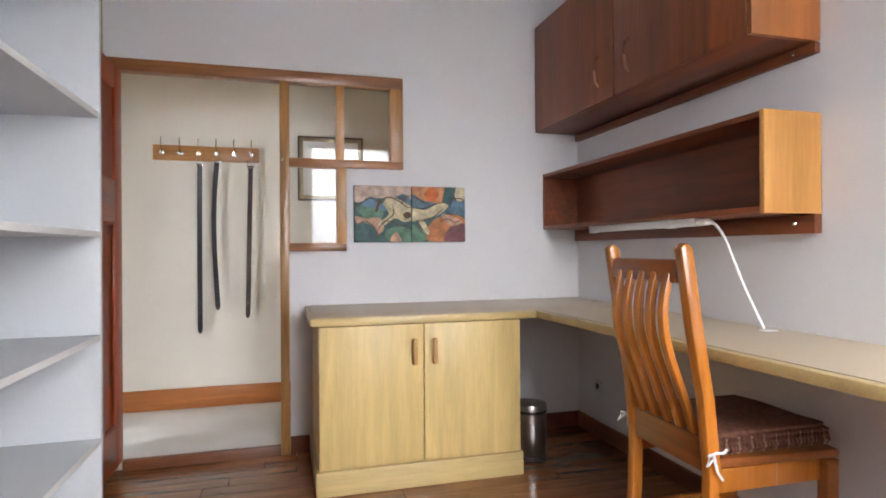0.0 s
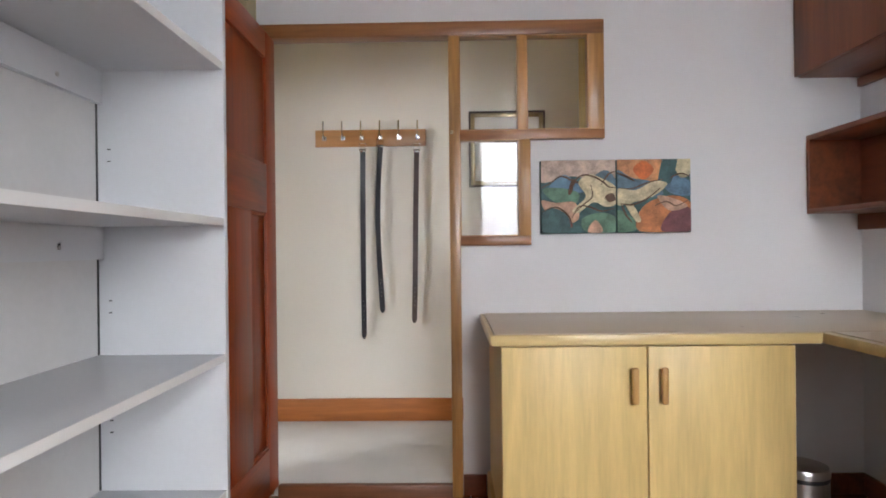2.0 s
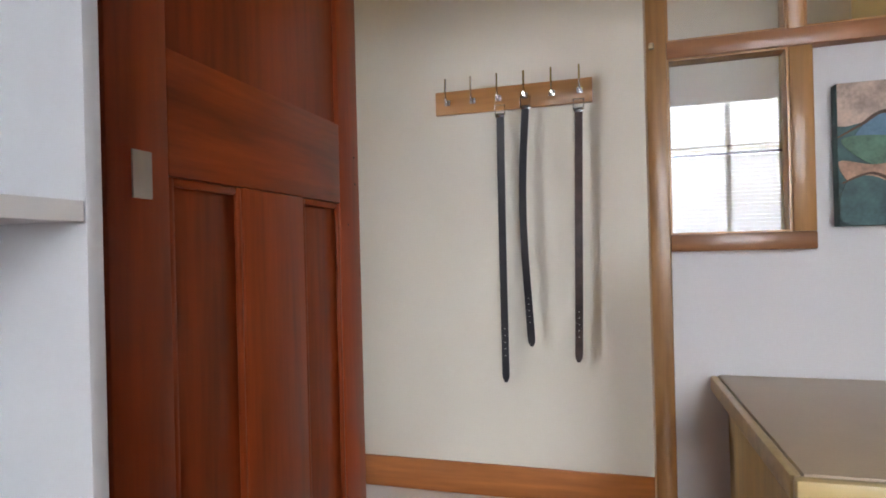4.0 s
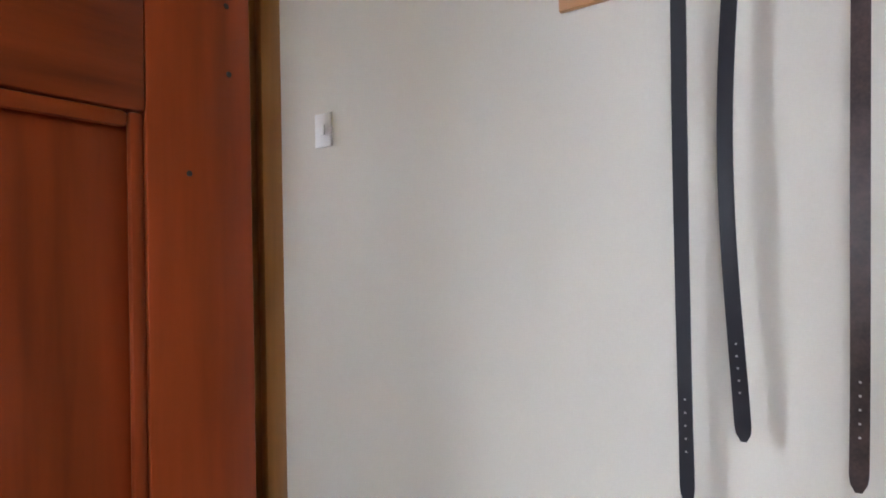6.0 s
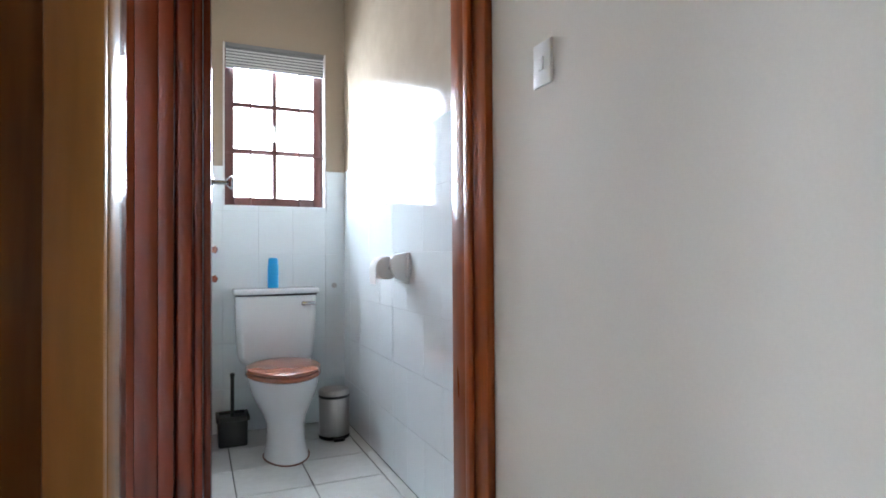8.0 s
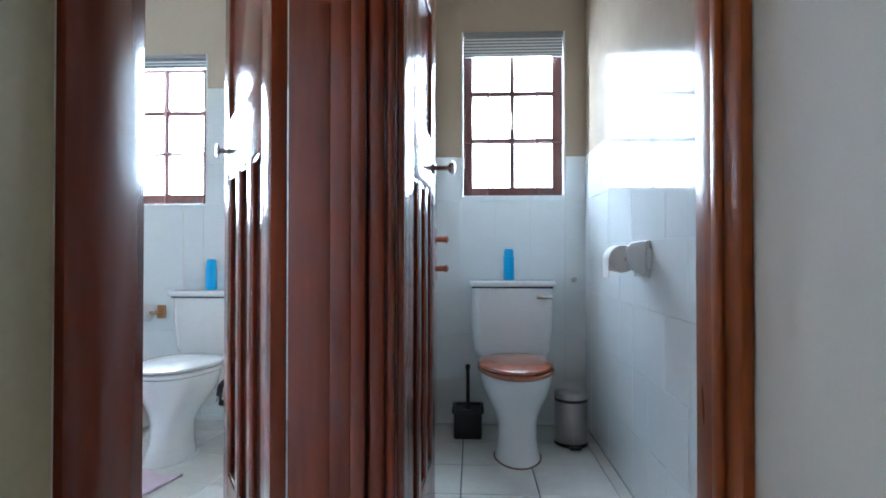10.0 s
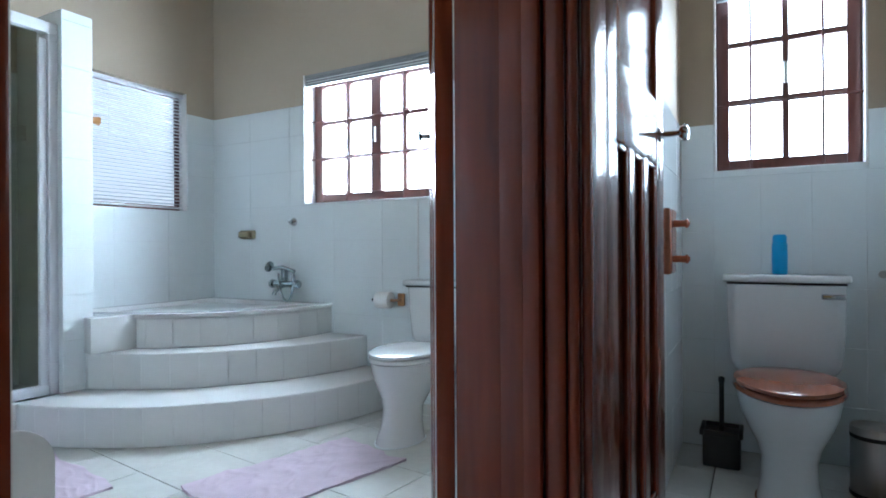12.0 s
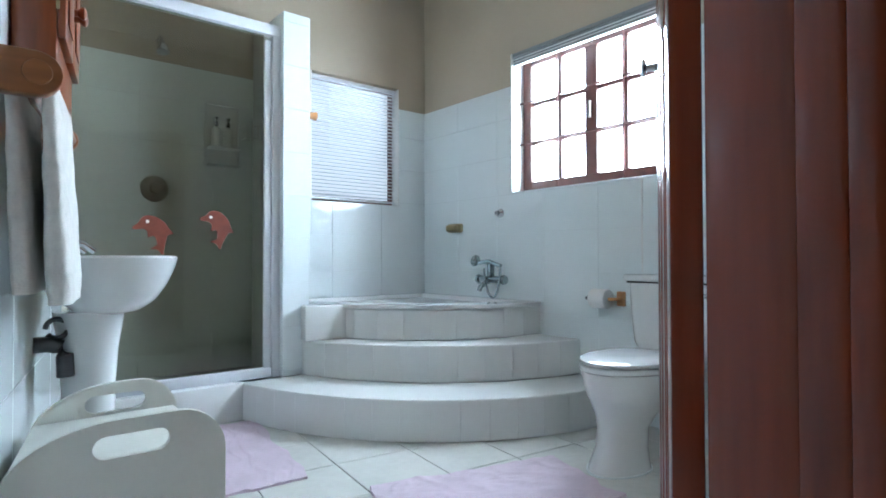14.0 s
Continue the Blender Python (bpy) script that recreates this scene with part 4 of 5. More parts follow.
part("elbow", tube([(-3.66, 1.98, 0.3), (-3.60, 1.985, 0.29), (-3.585, 1.985, 0.25), (-3.61, 1.985, 0.2), (-3.67, 1.98, 0.18)], 0.016, 10), BLACK, pp)


part("tube", tube([(XW + 0.004, 1.574, 0.79), (XW + 0.004, 1.574, 1.284)], 0.004, 8), SWITCH, thing("conduit", (XW + 0.004, 1.574, 0.83), "thin white conduit rising from the cistern to the window", "conduit"))


def spray_can(at, label):
    s = thing("spray_can", at, label, "air freshener", "blue cans on the cisterns")
    part("can", lathe([(0.028, 0), (0.031, 0.004), (0.031, 0.13), (0.027, 0.142)], 24, at), BLUE, s)
    part("cap", lathe([(0.028, 0.142), (0.028, 0.165), (0.022, 0.175), (0.004, 0.177)], 24, at), BLUE, s)


spray_can((XT + 0.11, 3.52, 0.845), "blue cylindrical air freshener can on the cistern")
spray_can((XW + 0.13, 1.81, 0.786), "blue cylindrical air freshener can on the cistern")

br = thing("toilet_brush", (-3.76, 3.29, 0), "black square toilet brush holder with upright handle", "toilet brush")
part("holder", prism([(-3.83, 3.215), (-3.69, 3.215), (-3.69, 3.365), (-3.83, 3.365)], 0, 0.15, "z", 0.012), BLACK, br)
part("rim", join(B(-3.84, -3.68, 3.205, 3.222, 0.14, 0.165, 0.004), B(-3.84, -3.68, 3.358, 3.375, 0.14, 0.165, 0.004), B(-3.84, -3.823, 3.222, 3.358, 0.14, 0.165, 0.004), B(-3.697, -3.68, 3.222, 3.358, 0.14, 0.165, 0.004)), BLACK, br)
part("handle", lathe([(0.013, 0.12), (0.01, 0.18), (0.01, 0.36), (0.013, 0.37), (0.013, 0.385), (0.004, 0.39)], 16, (-3.76, 3.29, 0)), BLACK, br)

bn = waste_bin("pedal_bin", (-3.66, 3.83, 0), 0.085, 0.28, "small brushed steel pedal bin beside the toilet")
part("pedal", B(-3.56, -3.53, 3.80, 3.86, 0.006, 0.02, 0.004), BLACK, bn)


def paper_holder(at, rz, mount, label, flap=True):
    """Roll on an arm; the wall is at local y = 0, the roll hangs along x."""
    h = thing("paper_holder", at, label, "toilet roll", rz=rz)
    L = dict(local=True)
    part("roll", moved(lathe([(0.02, -0.05), (0.05, -0.05), (0.052, -0.045), (0.052, 0.045), (0.05, 0.05), (0.02, 0.05)], 28), pose(0.0, -0.092 if flap else -0.075, -0.03, 0, 90)), PAPER, h, "white paper roll", **L)
    part("arm", tube([(-0.075, -0.075, -0.03), (0.06, -0.078, -0.03)] if flap else [(-0.075, -0.075, -0.03), (0.07, -0.075, -0.03), (0.085, -0.05, -0.03), (0.085, -0.0, -0.03)], 0.009, 10), CHROME if flap else mount, h, **L)
    part("mount", B(0.06, 0.11, -0.018, 0.0, -0.07, 0.01, 0.006), mount, h, **L)
    if flap:
        part("back_plate", B(-0.09, 0.09, -0.012, -0.001, -0.10, 0.04, 0.005), PORC, h, "white ceramic wall plate", **L)
        part("arm_block", prism([(-0.0125, 0.04), (-0.07, 0.03), (-0.085, 0.01), (-0.085, -0.04), (-0.06, -0.075), (-0.0125, -0.10)], 0.058, 0.086, "x", 0.008), PORC, h, **L)
        part("paper_tail", prism([(-0.145, -0.03), (-0.1435, -0.03), (-0.14, -0.10), (-0.142, -0.102)], -0.048, 0.045, "x"), PAPER, h, "loose end of paper", **L)
    else:
        part("knob", moved(lathe([(0.01, -0.01), (0.014, 0), (0.01, 0.01)], 14), pose(-0.082, -0.075, -0.03, 0, 90)), BLACK, h, **L)


paper_holder((-2.87, YT, 1.0), 0, PORC, "white toilet roll in a white ceramic wall holder")
paper_holder((XW, 1.365, 0.675), 90, WOODACC, "white toilet roll on an amber wooden bracket", False)
vv = thing("valve_cap", (XT + 0.005, 3.905, 0.845), "small round grey pipe cap on the tiles", "pipe cap")
part("cap", moved(lathe([(0.017, 0), (0.015, 0.008), (0.004, 0.01)], 16), pose(XT + 0.001, 3.905, 0.845, 0, 90)), STEEL, vv)
tr = thing("towel_ring_holder", (-3.3, 3.12, 0.95), "wooden scalloped bracket on the toilet wall", "bracket")
part("plate", B(-3.45, -3.27, 3.1075, 3.142, 0.86, 1.12, 0.012), SEATW, tr)
part("peg", moved(lathe([(0.014, 0), (0.014, 0.04), (0.02, 0.05), (0.006, 0.06)], 14), pose(-3.36, 3.142, 1.06, -90)), SEATW, tr)
part("peg", moved(lathe([(0.014, 0), (0.014, 0.04), (0.02, 0.05), (0.006, 0.06)], 14), pose(-3.36, 3.142, 0.92, -90)), SEATW, tr)


# ---- windows ----
def casement_window(name, axis_at, a0, a1, z0, z1, cols, rows, wood, label, depth=0.09):
    """A wooden window in the outer wall at x = axis_at: two casements of small panes, with burglar bars inside."""
    w = thing(name, (axis_at, (a0 + a1) / 2, z0), label, "window")
    w["kind"] = "structure"
    xf = axis_at - depth

    def p(n, ya, yb, za, zb, t=0.02, material=wood):
        return part(n, B(xf - t, xf + t, ya, yb, za, zb, 0.003), material, w)
    f = 0.068 if cols > 2 else 0.056
    p("frame", a0, a0 + f, z0, z1)
    p("frame", a1 - f, a1, z0, z1)
    p("frame", a0 + f, a1 - f, z0, z0 + f)
    p("frame", a0 + f, a1 - f, z1 - f, z1)
    n = cols
    cw = (a1 - a0 - 2 * f) / n
    for i in range(1, n):
        y = a0 + f + i * cw
        t = 0.042 if i == n // 2 and n > 2 else 0.014
        p("mullion", y - t, y + t, z0 + f, z1 - f, 0.018)
    rh = (z1 - z0 - 2 * f) / rows
    for j in range(1, rows):
        p("glazing_bar", a0 + f, a1 - f, z0 + f + j * rh - 0.014, z0 + f + j * rh + 0.014, 0.015)
    for i in range(n):
        for j in range(rows):
            ya, za = a0 + f + i * cw, z0 + f + j * rh
            g = part("pane", B(xf - 0.004, xf - 0.001, ya + 0.004, ya + cw - 0.004, za + 0.004, za + rh - 0.004), CLEAR, w, "clear glass pane")
            g.visible_shadow = False
    part("latch", B(xf + 0.02, xf + 0.04, (a0 + a1) / 2 - 0.008, (a0 + a1) / 2 + 0.008, z0 + 0.4, z0 + 0.5, 0.004), STEEL, w, "metal stay")
    for ya in (a0 - 0.009, a1 + 0.001):
        part("reveal", B(axis_at - 0.154, axis_at + 0.002, ya, ya + 0.008, z0 - 0.01, z1 + 0.008), SWITCH, w, "white painted reveal")
    part("window_sill", B(axis_at - 0.155, axis_at + 0.004, a0, a1, z0 - 0.012, z0 - 0.001, 0.002), TILE, w)
    return w


casement_window("window_1", XW, 0.64, 1.71, 1.295, 2.19, 4, 3, WINW, "brown wooden small-paned window over the bath", 0.128)
casement_window("window_2", XT - 0.01, 3.262, 3.848, 1.335, 2.29, 2, 3, WINW, "brown wooden small-paned toilet window")


def window_grille(x, y0, y1, z0, z1, uprights, crossbars):
    """Burglar bars just inside a window."""
    g = thing("window_grille", (x, (y0 + y1) / 2, z0), "thin dark burglar bars fixed inside the window", "window bars")
    for y in uprights:
        part("upright_bar", tube([(x, y, z0), (x, y, z1)], 0.0065, 8), WINW, g)
    for z in crossbars:
        part("cross_bar", tube([(x + 0.006, y0, z), (x + 0.006, y1, z)], 0.006, 8), WINW, g)


window_grille(XW - 0.085, 0.641, 1.709, 1.296, 2.19, (0.94, 1.41), (1.61, 1.88))
window_grille(XT - 0.055, 3.263, 3.847, 1.336, 2.29, (3.41, 3.70), (1.65,))


def raised_blind(name, x, y0, y1, z, n, label):
    b = thing(name, (x, (y0 + y1) / 2, z), label, "blind")
    part("head_rail", B(x - 0.02, x + 0.02, y0, y1, z - 0.025, z, 0.003), GREYBACKLIT, b)
    for i in range(n):
        # Every other slat takes the backlit grey, painting shade lines in the stack.
        part("slat", B(x - 0.013, x + 0.013, y0 + 0.004, y1 - 0.004, z - 0.036 - i * 0.009, z - 0.0285 - i * 0.009), BLIND if i % 2 else GREYBACKLIT, b)


raised_blind("venetian_blind", XW - 0.02, 0.642, 1.708, 2.198, 6, "white venetian blind drawn up above the window, backlit grey in its colour")
raised_blind("venetian_blind", XT - 0.025, 3.264, 3.846, 2.298, 13, "white venetian blind drawn up inside the toilet window")


def lowered_blind(y, x0, x1, z0, z1, pitch, label, tilt=28, inside=1, width=0.025):
    b = thing("venetian_blind", ((x0 + x1) / 2, y, z0), label, "blind")
    part("head_rail", B(x0, x1, y - 0.015, y + 0.015, z1 - 0.028, z1, 0.003), ALU, b)
    me = None
    n = int((z1 - z0 - 0.05) / pitch)
    for i in range(n):
        z = z1 - 0.045 - i * pitch
        if me is None:
            first = part("slat", moved(B(x0 + 0.004, x1 - 0.004, -width / 2, width / 2, -0.0006, 0.0006), pose(0, y, z, tilt * inside)), BLIND, b)
            me, zf = first.data, z
        else:
            o = new("slat", me)
            o.parent = b
            o.location = (0, 0, z - zf)
    part("bottom_rail", B(x0 + 0.003, x1 - 0.003, y - 0.012, y + 0.012, z0, z0 + 0.014, 0.003), ALU, b)
    part("cord", tube([(x1 - 0.13 if inside > 0 else x0 + 0.1, y + 0.018 * inside, z1 - 0.03), (x1 - 0.13 if inside > 0 else x0 + 0.1, y + 0.018 * inside, z0 + 0.35)], 0.002, 6), SWITCH, b)
    return b


lowered_blind(YB - 0.04, -3.735, -3.04, 1.275, 2.13, 0.025, "white venetian blind lowered over the bath window", 12)
lowered_blind(-1.3, 0.34, 1.69, 0.96, 2.46, 0.037, "white venetian blind lowered over the study window", -38, width=0.046)
for nm, x0, x1, y, z0, z1 in (("window_3", -3.75, -3.03, YB - 0.1, 1.26, 2.14), ("window_4", 0.33, 1.7, -1.335, 0.95, 2.47)):
    w = thing(nm, ((x0 + x1) / 2, y, z0), "wooden window frame behind a lowered blind", "window")
    w["kind"] = "structure"
    for xa, xb, za, zb in ((x0, x0 + 0.04, z0, z1), (x1 - 0.04, x1, z0, z1), (x0 + 0.04, x1 - 0.04, z0, z0 + 0.04), (x0 + 0.04, x1 - 0.04, z1 - 0.04, z1), ((x0 + x1) / 2 - 0.02, (x0 + x1) / 2 + 0.02, z0 + 0.04, z1 - 0.04))[:4 if nm == "window_3" else 5]:
        part("frame", B(xa, xb, y - 0.005, y + 0.012, za, zb, 0.002), WINW, w)
    for xa in (x0 + 0.0005, x1 - 0.0065):
        part("reveal", B(xa, xa + 0.006, y + 0.013, y + 0.094, z0 + 0.001, z1 - 0.001), SWITCH, w, "white painted reveal")

# ---- corner bath and steps ----
ARC1 = [(-2.41, 0.15), (-2.91, 1.065), (-3.99, 1.46)]
ARC2 = [(-2.75, 0.19), (-3.216, 0.853), (-3.99, 1.17)]
ARC3 = [(-2.93, 0.20), (-3.33, 0.70), (-3.99, 0.87)]


def stepped(name, arc, back, z0, z1, material, label, bevel=0.006):
    pts = arc3(*arc, 28)
    return structure(name, prism(pts + [(XW + 0.001, YB + 0.001), (back, YB + 0.001)], z0, z1, "z", bevel), material, label, "bath step")


STEPT = mat("pale_step_tile", (0.77, 0.78, 0.77), 0.2, vary=0.006, scale=5, fine=40)
stepped("step_1", ARC1, -2.415, 0.0, 0.2, STEPT, "low curved white tiled step before the bath")
stepped("step_2", ARC2, -2.72, 0.2005, 0.40, STEPT, "middle curved white tiled step before the bath")
stepped("bath_surround", ARC3, -2.72, 0.4005, 0.575, STEPT, "curved white tiled bath surround")
structure("bath_ledge", moved(B(-0.135, 0.125, -0.06, 0.055, 0.4005, 0.597, 0.004), pose(-2.86, 0.215, 0, 0, 0, -9)), STEPT, "small white tiled block between bath and shower wall", "ledge")
tub = thing("corner_bath", (-3.4, 0.3, 0.58), "white acrylic corner bath with curved rim", "bathtub")
rim = arc3((-2.91, 0.195), (-3.312, 0.716), (-3.985, 0.885), 28)
inner = arc3((-3.0, 0.18), (-3.37, 0.61), (-3.90, 0.77), 28)
bm = bmesh.new()
o_ = rim + [(XW + 0.004, YB + 0.004), (-2.70, YB + 0.004)]
i_ = inner + [(XW + 0.09, YB + 0.09), (-2.82, YB + 0.09)]
lv = [[bm.verts.new((x, y, z)) for x, y in pts] for pts, z in ((o_, 0.578), (o_, 0.60), (i_, 0.602))]
cx, cy = -3.45, 0.25
for k, z in ((0.96, 0.585), (0.86, 0.45), (0.8, 0.42)):
    lv.append([bm.verts.new((cx + (x - cx) * k, cy + (y - cy) * k, z)) for x, y in i_])
for a, b in zip(lv, lv[1:]):
    for i in range(len(a)):
        bm.faces.new((a[i], a[(i + 1) % len(a)], b[(i + 1) % len(a)], b[i]))
bm.faces.new(lv[-1])
part("shell", bm, PORC, tub)
for x, y in ((-3.35, 0.55), (-3.62, 0.66), (-3.1, 0.05)):
    part("jet", lathe([(0.03, 0), (0.028, 0.008), (0.01, 0.01)], 16, (x, y, 0.5705)), BLACK, tub)
mx = thing("bath_mixer", (XW + 0.05, 0.5, 0.72), "chrome wall-mounted bath mixer with hand shower", "tap")
part("valve_body", tube([(XW + 0.07, 0.42, 0.725), (XW + 0.07, 0.60, 0.725)], 0.024, 16), DCHROME, mx)
for yy in (0.44, 0.58):
    part("wall_inlet", tube([(XW + 0.002, yy, 0.725), (XW + 0.07, yy, 0.725)], 0.021, 12), DCHROME, mx)
for yy, sg in ((0.42, -1), (0.60, 1)):
    part("cross_knob", moved(lathe([(0.014, 0), (0.014, 0.012), (0.03, 0.016), (0.033, 0.03), (0.026, 0.044), (0.008, 0.048)], 12), pose(XW + 0.07, yy, 0.725, 90 if sg < 0 else -90)), DCHROME, mx, "ribbed chrome knob")
part("spout", tube([(XW + 0.07, 0.51, 0.72), (XW + 0.12, 0.51, 0.705), (XW + 0.165, 0.51, 0.68), (XW + 0.175, 0.51, 0.655)], 0.016, 12), DCHROME, mx)
part("cradle", B(XW + 0.055, XW + 0.095, 0.495, 0.53, 0.748, 0.83, 0.006), DCHROME, mx)
part("hand_shower", join(tube([(XW + 0.09, 0.62, 0.815), (XW + 0.1, 0.52, 0.845), (XW + 0.11, 0.44, 0.835)], 0.014, 12), moved(lathe([(0.014, 0), (0.036, 0.015), (0.04, 0.028), (0.03, 0.033)], 18), pose(XW + 0.11, 0.425, 0.84, 70, 0))), DCHROME, mx)
part("hose", tube([(XW + 0.09 + 0.03 * math.sin(math.pi * i / 16), 0.53 + 0.09 * math.cos(0.2 + 2.7 * i / 16 - 0.5), 0.80 - 0.19 * math.sin(math.pi * i / 16)) for i in range(17)], 0.008, 8), DCHROME, mx, "looped chrome hose")
kb = thing("wall_outlet", (XW + 0.01, 0.535, 1.165), "small chrome shower outlet on the tiles", "shower outlet")
part("outlet", moved(lathe([(0.03, 0), (0.028, 0.01), (0.012, 0.02), (0.014, 0.045), (0.006, 0.05)], 18), pose(XW + 0.001, 0.535, 1.165, 0, 90)), CHROME, kb)
sd = thing("soap_dish", (XW + 0.02, 0.08, 1.08), "small brass and wood wall soap dish", "soap dish")
part("back_plate", B(XW + 0.001, XW + 0.02, 0.005, 0.155, 1.05, 1.115, 0.018, 4), BRASS, sd)
part("dish", B(XW + 0.021, XW + 0.06, 0.025, 0.135, 1.058, 1.105, 0.012, 3), BRASS, sd)

# ---- shower ----
SW0, SW1 = -2.79, -2.63
structure("shower_wall", B(SW0, SW1, YB, 0.16, 0.2, 2.27, 0.004), TILE, "white tiled dwarf wall between shower and bath", "wall")
structure("shower_base", B(SW1 + 0.0, west_face(0.01, 0.1), YB, 0.165, 0, 0.2, 0.006), STEPT, "raised white tiled shower floor and kerb", "shower tray")
se = thing("shower_enclosure", (-2.0, 0.1, 0.2), "white-framed glass shower enclosure with fish stickers", "shower screen")
part("frame_post", B(SW1 + 0.001, SW1 + 0.045, 0.06, 0.13, 0.2, 2.13, 0.004), ALU, se)
part("frame_post", B(SW1 + 0.048, SW1 + 0.085, 0.075, 0.115, 0.255, 2.1, 0.003), ALU, se)
part("head_rail", B(SW1 + 0.0, west_face(0.012, 0.1), 0.06, 0.13, 2.13, 2.19, 0.004), ALU, se)
part("sill_rail", B(SW1 + 0.046, west_face(0.012, 0.1), 0.065, 0.125, 0.201, 0.255, 0.004), ALU, se)
g = part("glass_panel", B(SW1 + 0.086, west_face(0.013, 0.1), 0.09, 0.096, 0.256, 2.129), SHGLASS, se, "large clear glass panel")
g.visible_shadow = False


def dolphin_shape(cx, cz, s, lean):
    key = [(-0.42, 0.26), (-0.36, 0.2), (-0.21, 0.19), (-0.13, 0.11), (-0.15, -0.04), (-0.02, -0.02), (0.01, -0.16), (-0.01, -0.24), (-0.17, -0.3), (-0.02, -0.36), (0.07, -0.51), (0.13, -0.36), (0.22, -0.18), (0.29, -0.07), (0.42, -0.08), (0.34, 0.07), (0.29, 0.22), (0.16, 0.38), (-0.02, 0.47), (-0.18, 0.44), (-0.26, 0.35)]
    pts = []
    k = len(key)
    for i in range(k):
        p0, p1, p2, p3 = key[i - 1], key[i], key[(i + 1) % k], key[(i + 2) % k]
        for j in range(4):
            t = j / 4
            pts.append(tuple(p1[c] + 0.35 * (p2[c] - p0[c]) * (t - 2 * t * t + t ** 3) + (p2[c] - p1[c]) * (3 * t * t - 2 * t ** 3) + 0.35 * (p3[c] - p1[c]) * (t ** 3 - t * t) for c in (0, 1)))
    a = radians(lean)
    return [(cx - s * (u * math.cos(a) - v * math.sin(a)), cz + s * (u * math.sin(a) + v * math.cos(a))) for u, v in pts]


for cx, cz, s, lean in ((-2.29, 1.02, 0.215, 0), (-1.985, 0.985, 0.215, 14)):
    part("sticker", prism(dolphin_shape(cx, cz, s, lean), 0.0975, 0.0995, "y"), DOLPHIN, se, "salmon-pink fish-shaped sticker")
    part("sticker_eye", moved(lathe([(0.0085, 0), (0.0085, 0.0008)], 14), pose(cx + 0.032, 0.0998, cz + 0.065, -90)), SWITCH, se, "small white dot")
cd = thing("shower_caddy", (-2.3, -0.25, 1.5), "small white corner rack with bottles in the shower", "shower rack")
part("frame", join(B(-2.545, -2.53, -0.28, -0.265, 1.42, 1.80), B(-2.345, -2.33, -0.28, -0.265, 1.42, 1.80), B(-2.545, -2.33, -0.28, -0.265, 1.785, 1.80)), ALU, cd)
part("back_panel", B(-2.529, -2.346, -0.284, -0.281, 1.43, 1.784), SWITCH, cd, "white plastic back")
for z in (1.42, 1.52):
    part("shelf", B(-2.53, -2.345, -0.295, -0.20, z, z + 0.012, 0.003), ALU, cd)
for x in (-2.46, -2.39):
    bt = thing("soap_bottle", (x, -0.24, 1.533), "white pump bottle with black top on the rack", "bottle", "bottles in the shower")
    part("bottle", lathe([(0.025, 0), (0.027, 0.01), (0.027, 0.1), (0.01, 0.115)], 16, (x, -0.24, 1.533)), SWITCH, bt)
    part("pump", lathe([(0.01, 0.115), (0.012, 0.14), (0.006, 0.145), (0.006, 0.16), (0.014, 0.162), (0.012, 0.172)], 12, (x, -0.24, 1.533)), BLACK, bt)
wb = thing("wire_basket", (-2.585, -0.25, 1.6), "small chrome wire basket beside the shower rack", "shower basket")
for z in (1.60, 1.625, 1.65, 1.675):
    part("wire", tube([(-2.625, -0.29, z), (-2.625, -0.2, z), (-2.555, -0.2, z), (-2.555, -0.29, z), (-2.625, -0.29, z)], 0.003, 6), STEEL, wb)
for x, y in ((-2.625, -0.2), (-2.59, -0.2), (-2.555, -0.2), (-2.555, -0.29), (-2.625, -0.29)):
    part("wire", tube([(x, y, 1.598), (x, y, 1.677)], 0.0025, 6), STEEL, wb)
pg = thing("towel_peg", (-2.83, 0.08, 1.72), "stubby amber wooden peg on the shower wall", "peg")
part("peg", moved(lathe([(0.02, 0), (0.026, 0.01), (0.02, 0.02), (0.022, 0.06), (0.027, 0.072), (0.012, 0.08)], 16), pose(SW0 - 0.0065, 0.09, 1.72, 0, -90)), WOODACC, pg)
sv = thing("shower_valve", (-2.07, -0.29, 1.26), "round chrome shower mixer on the tiles", "tap")
part("plate", moved(lathe([(0.075, 0), (0.07, 0.008), (0.03, 0.015), (0.028, 0.05), (0.02, 0.055)], 24), pose(-2.07, YB + 0.001, 1.26, -90)), STEEL, sv)
sh = thing("overhead_shower", (-2.08, -0.2, 2.05), "small chrome shower head near the ceiling", "shower head")
part("arm", tube([(-2.08, YB + 0.002, 2.1), (-2.08, -0.22, 2.1), (-2.08, -0.18, 2.06)], 0.012, 10), CHROME, sh)
part("rose", moved(lathe([(0.012, 0), (0.03, -0.03), (0.035, -0.06), (0.02, -0.065)], 18), pose(-2.08, -0.18, 2.06, 15)), CHROME, sh)

# ---- basin side ----
bs = thing("basin", (west_face(0.25, 1.1), 1.1, 0), "white pedestal wash basin with chrome taps", "basin")
bx = west_face(0.002, 1.1)


def basin_ring(k, z, r=1.0):
    return [(bx - 0.2 - 0.2 * k * math.cos(a) if math.cos(a) > -0.75 else bx - 0.2 + 0.2 * k * 0.98, 1.1 + 0.29 * k * math.sin(a), z) for a in [2 * math.pi * i / 40 for i in range(40)]]


bm = bmesh.new()
lv = [[bm.verts.new(p) for p in basin_ring(k, z)] for k, z in ((0.3, 0.69), (0.5, 0.702), (0.7, 0.735), (0.85, 0.782), (0.95, 0.83), (1.0, 0.866), (0.985, 0.873), (0.9, 0.869), (0.72, 0.80), (0.3, 0.76))]
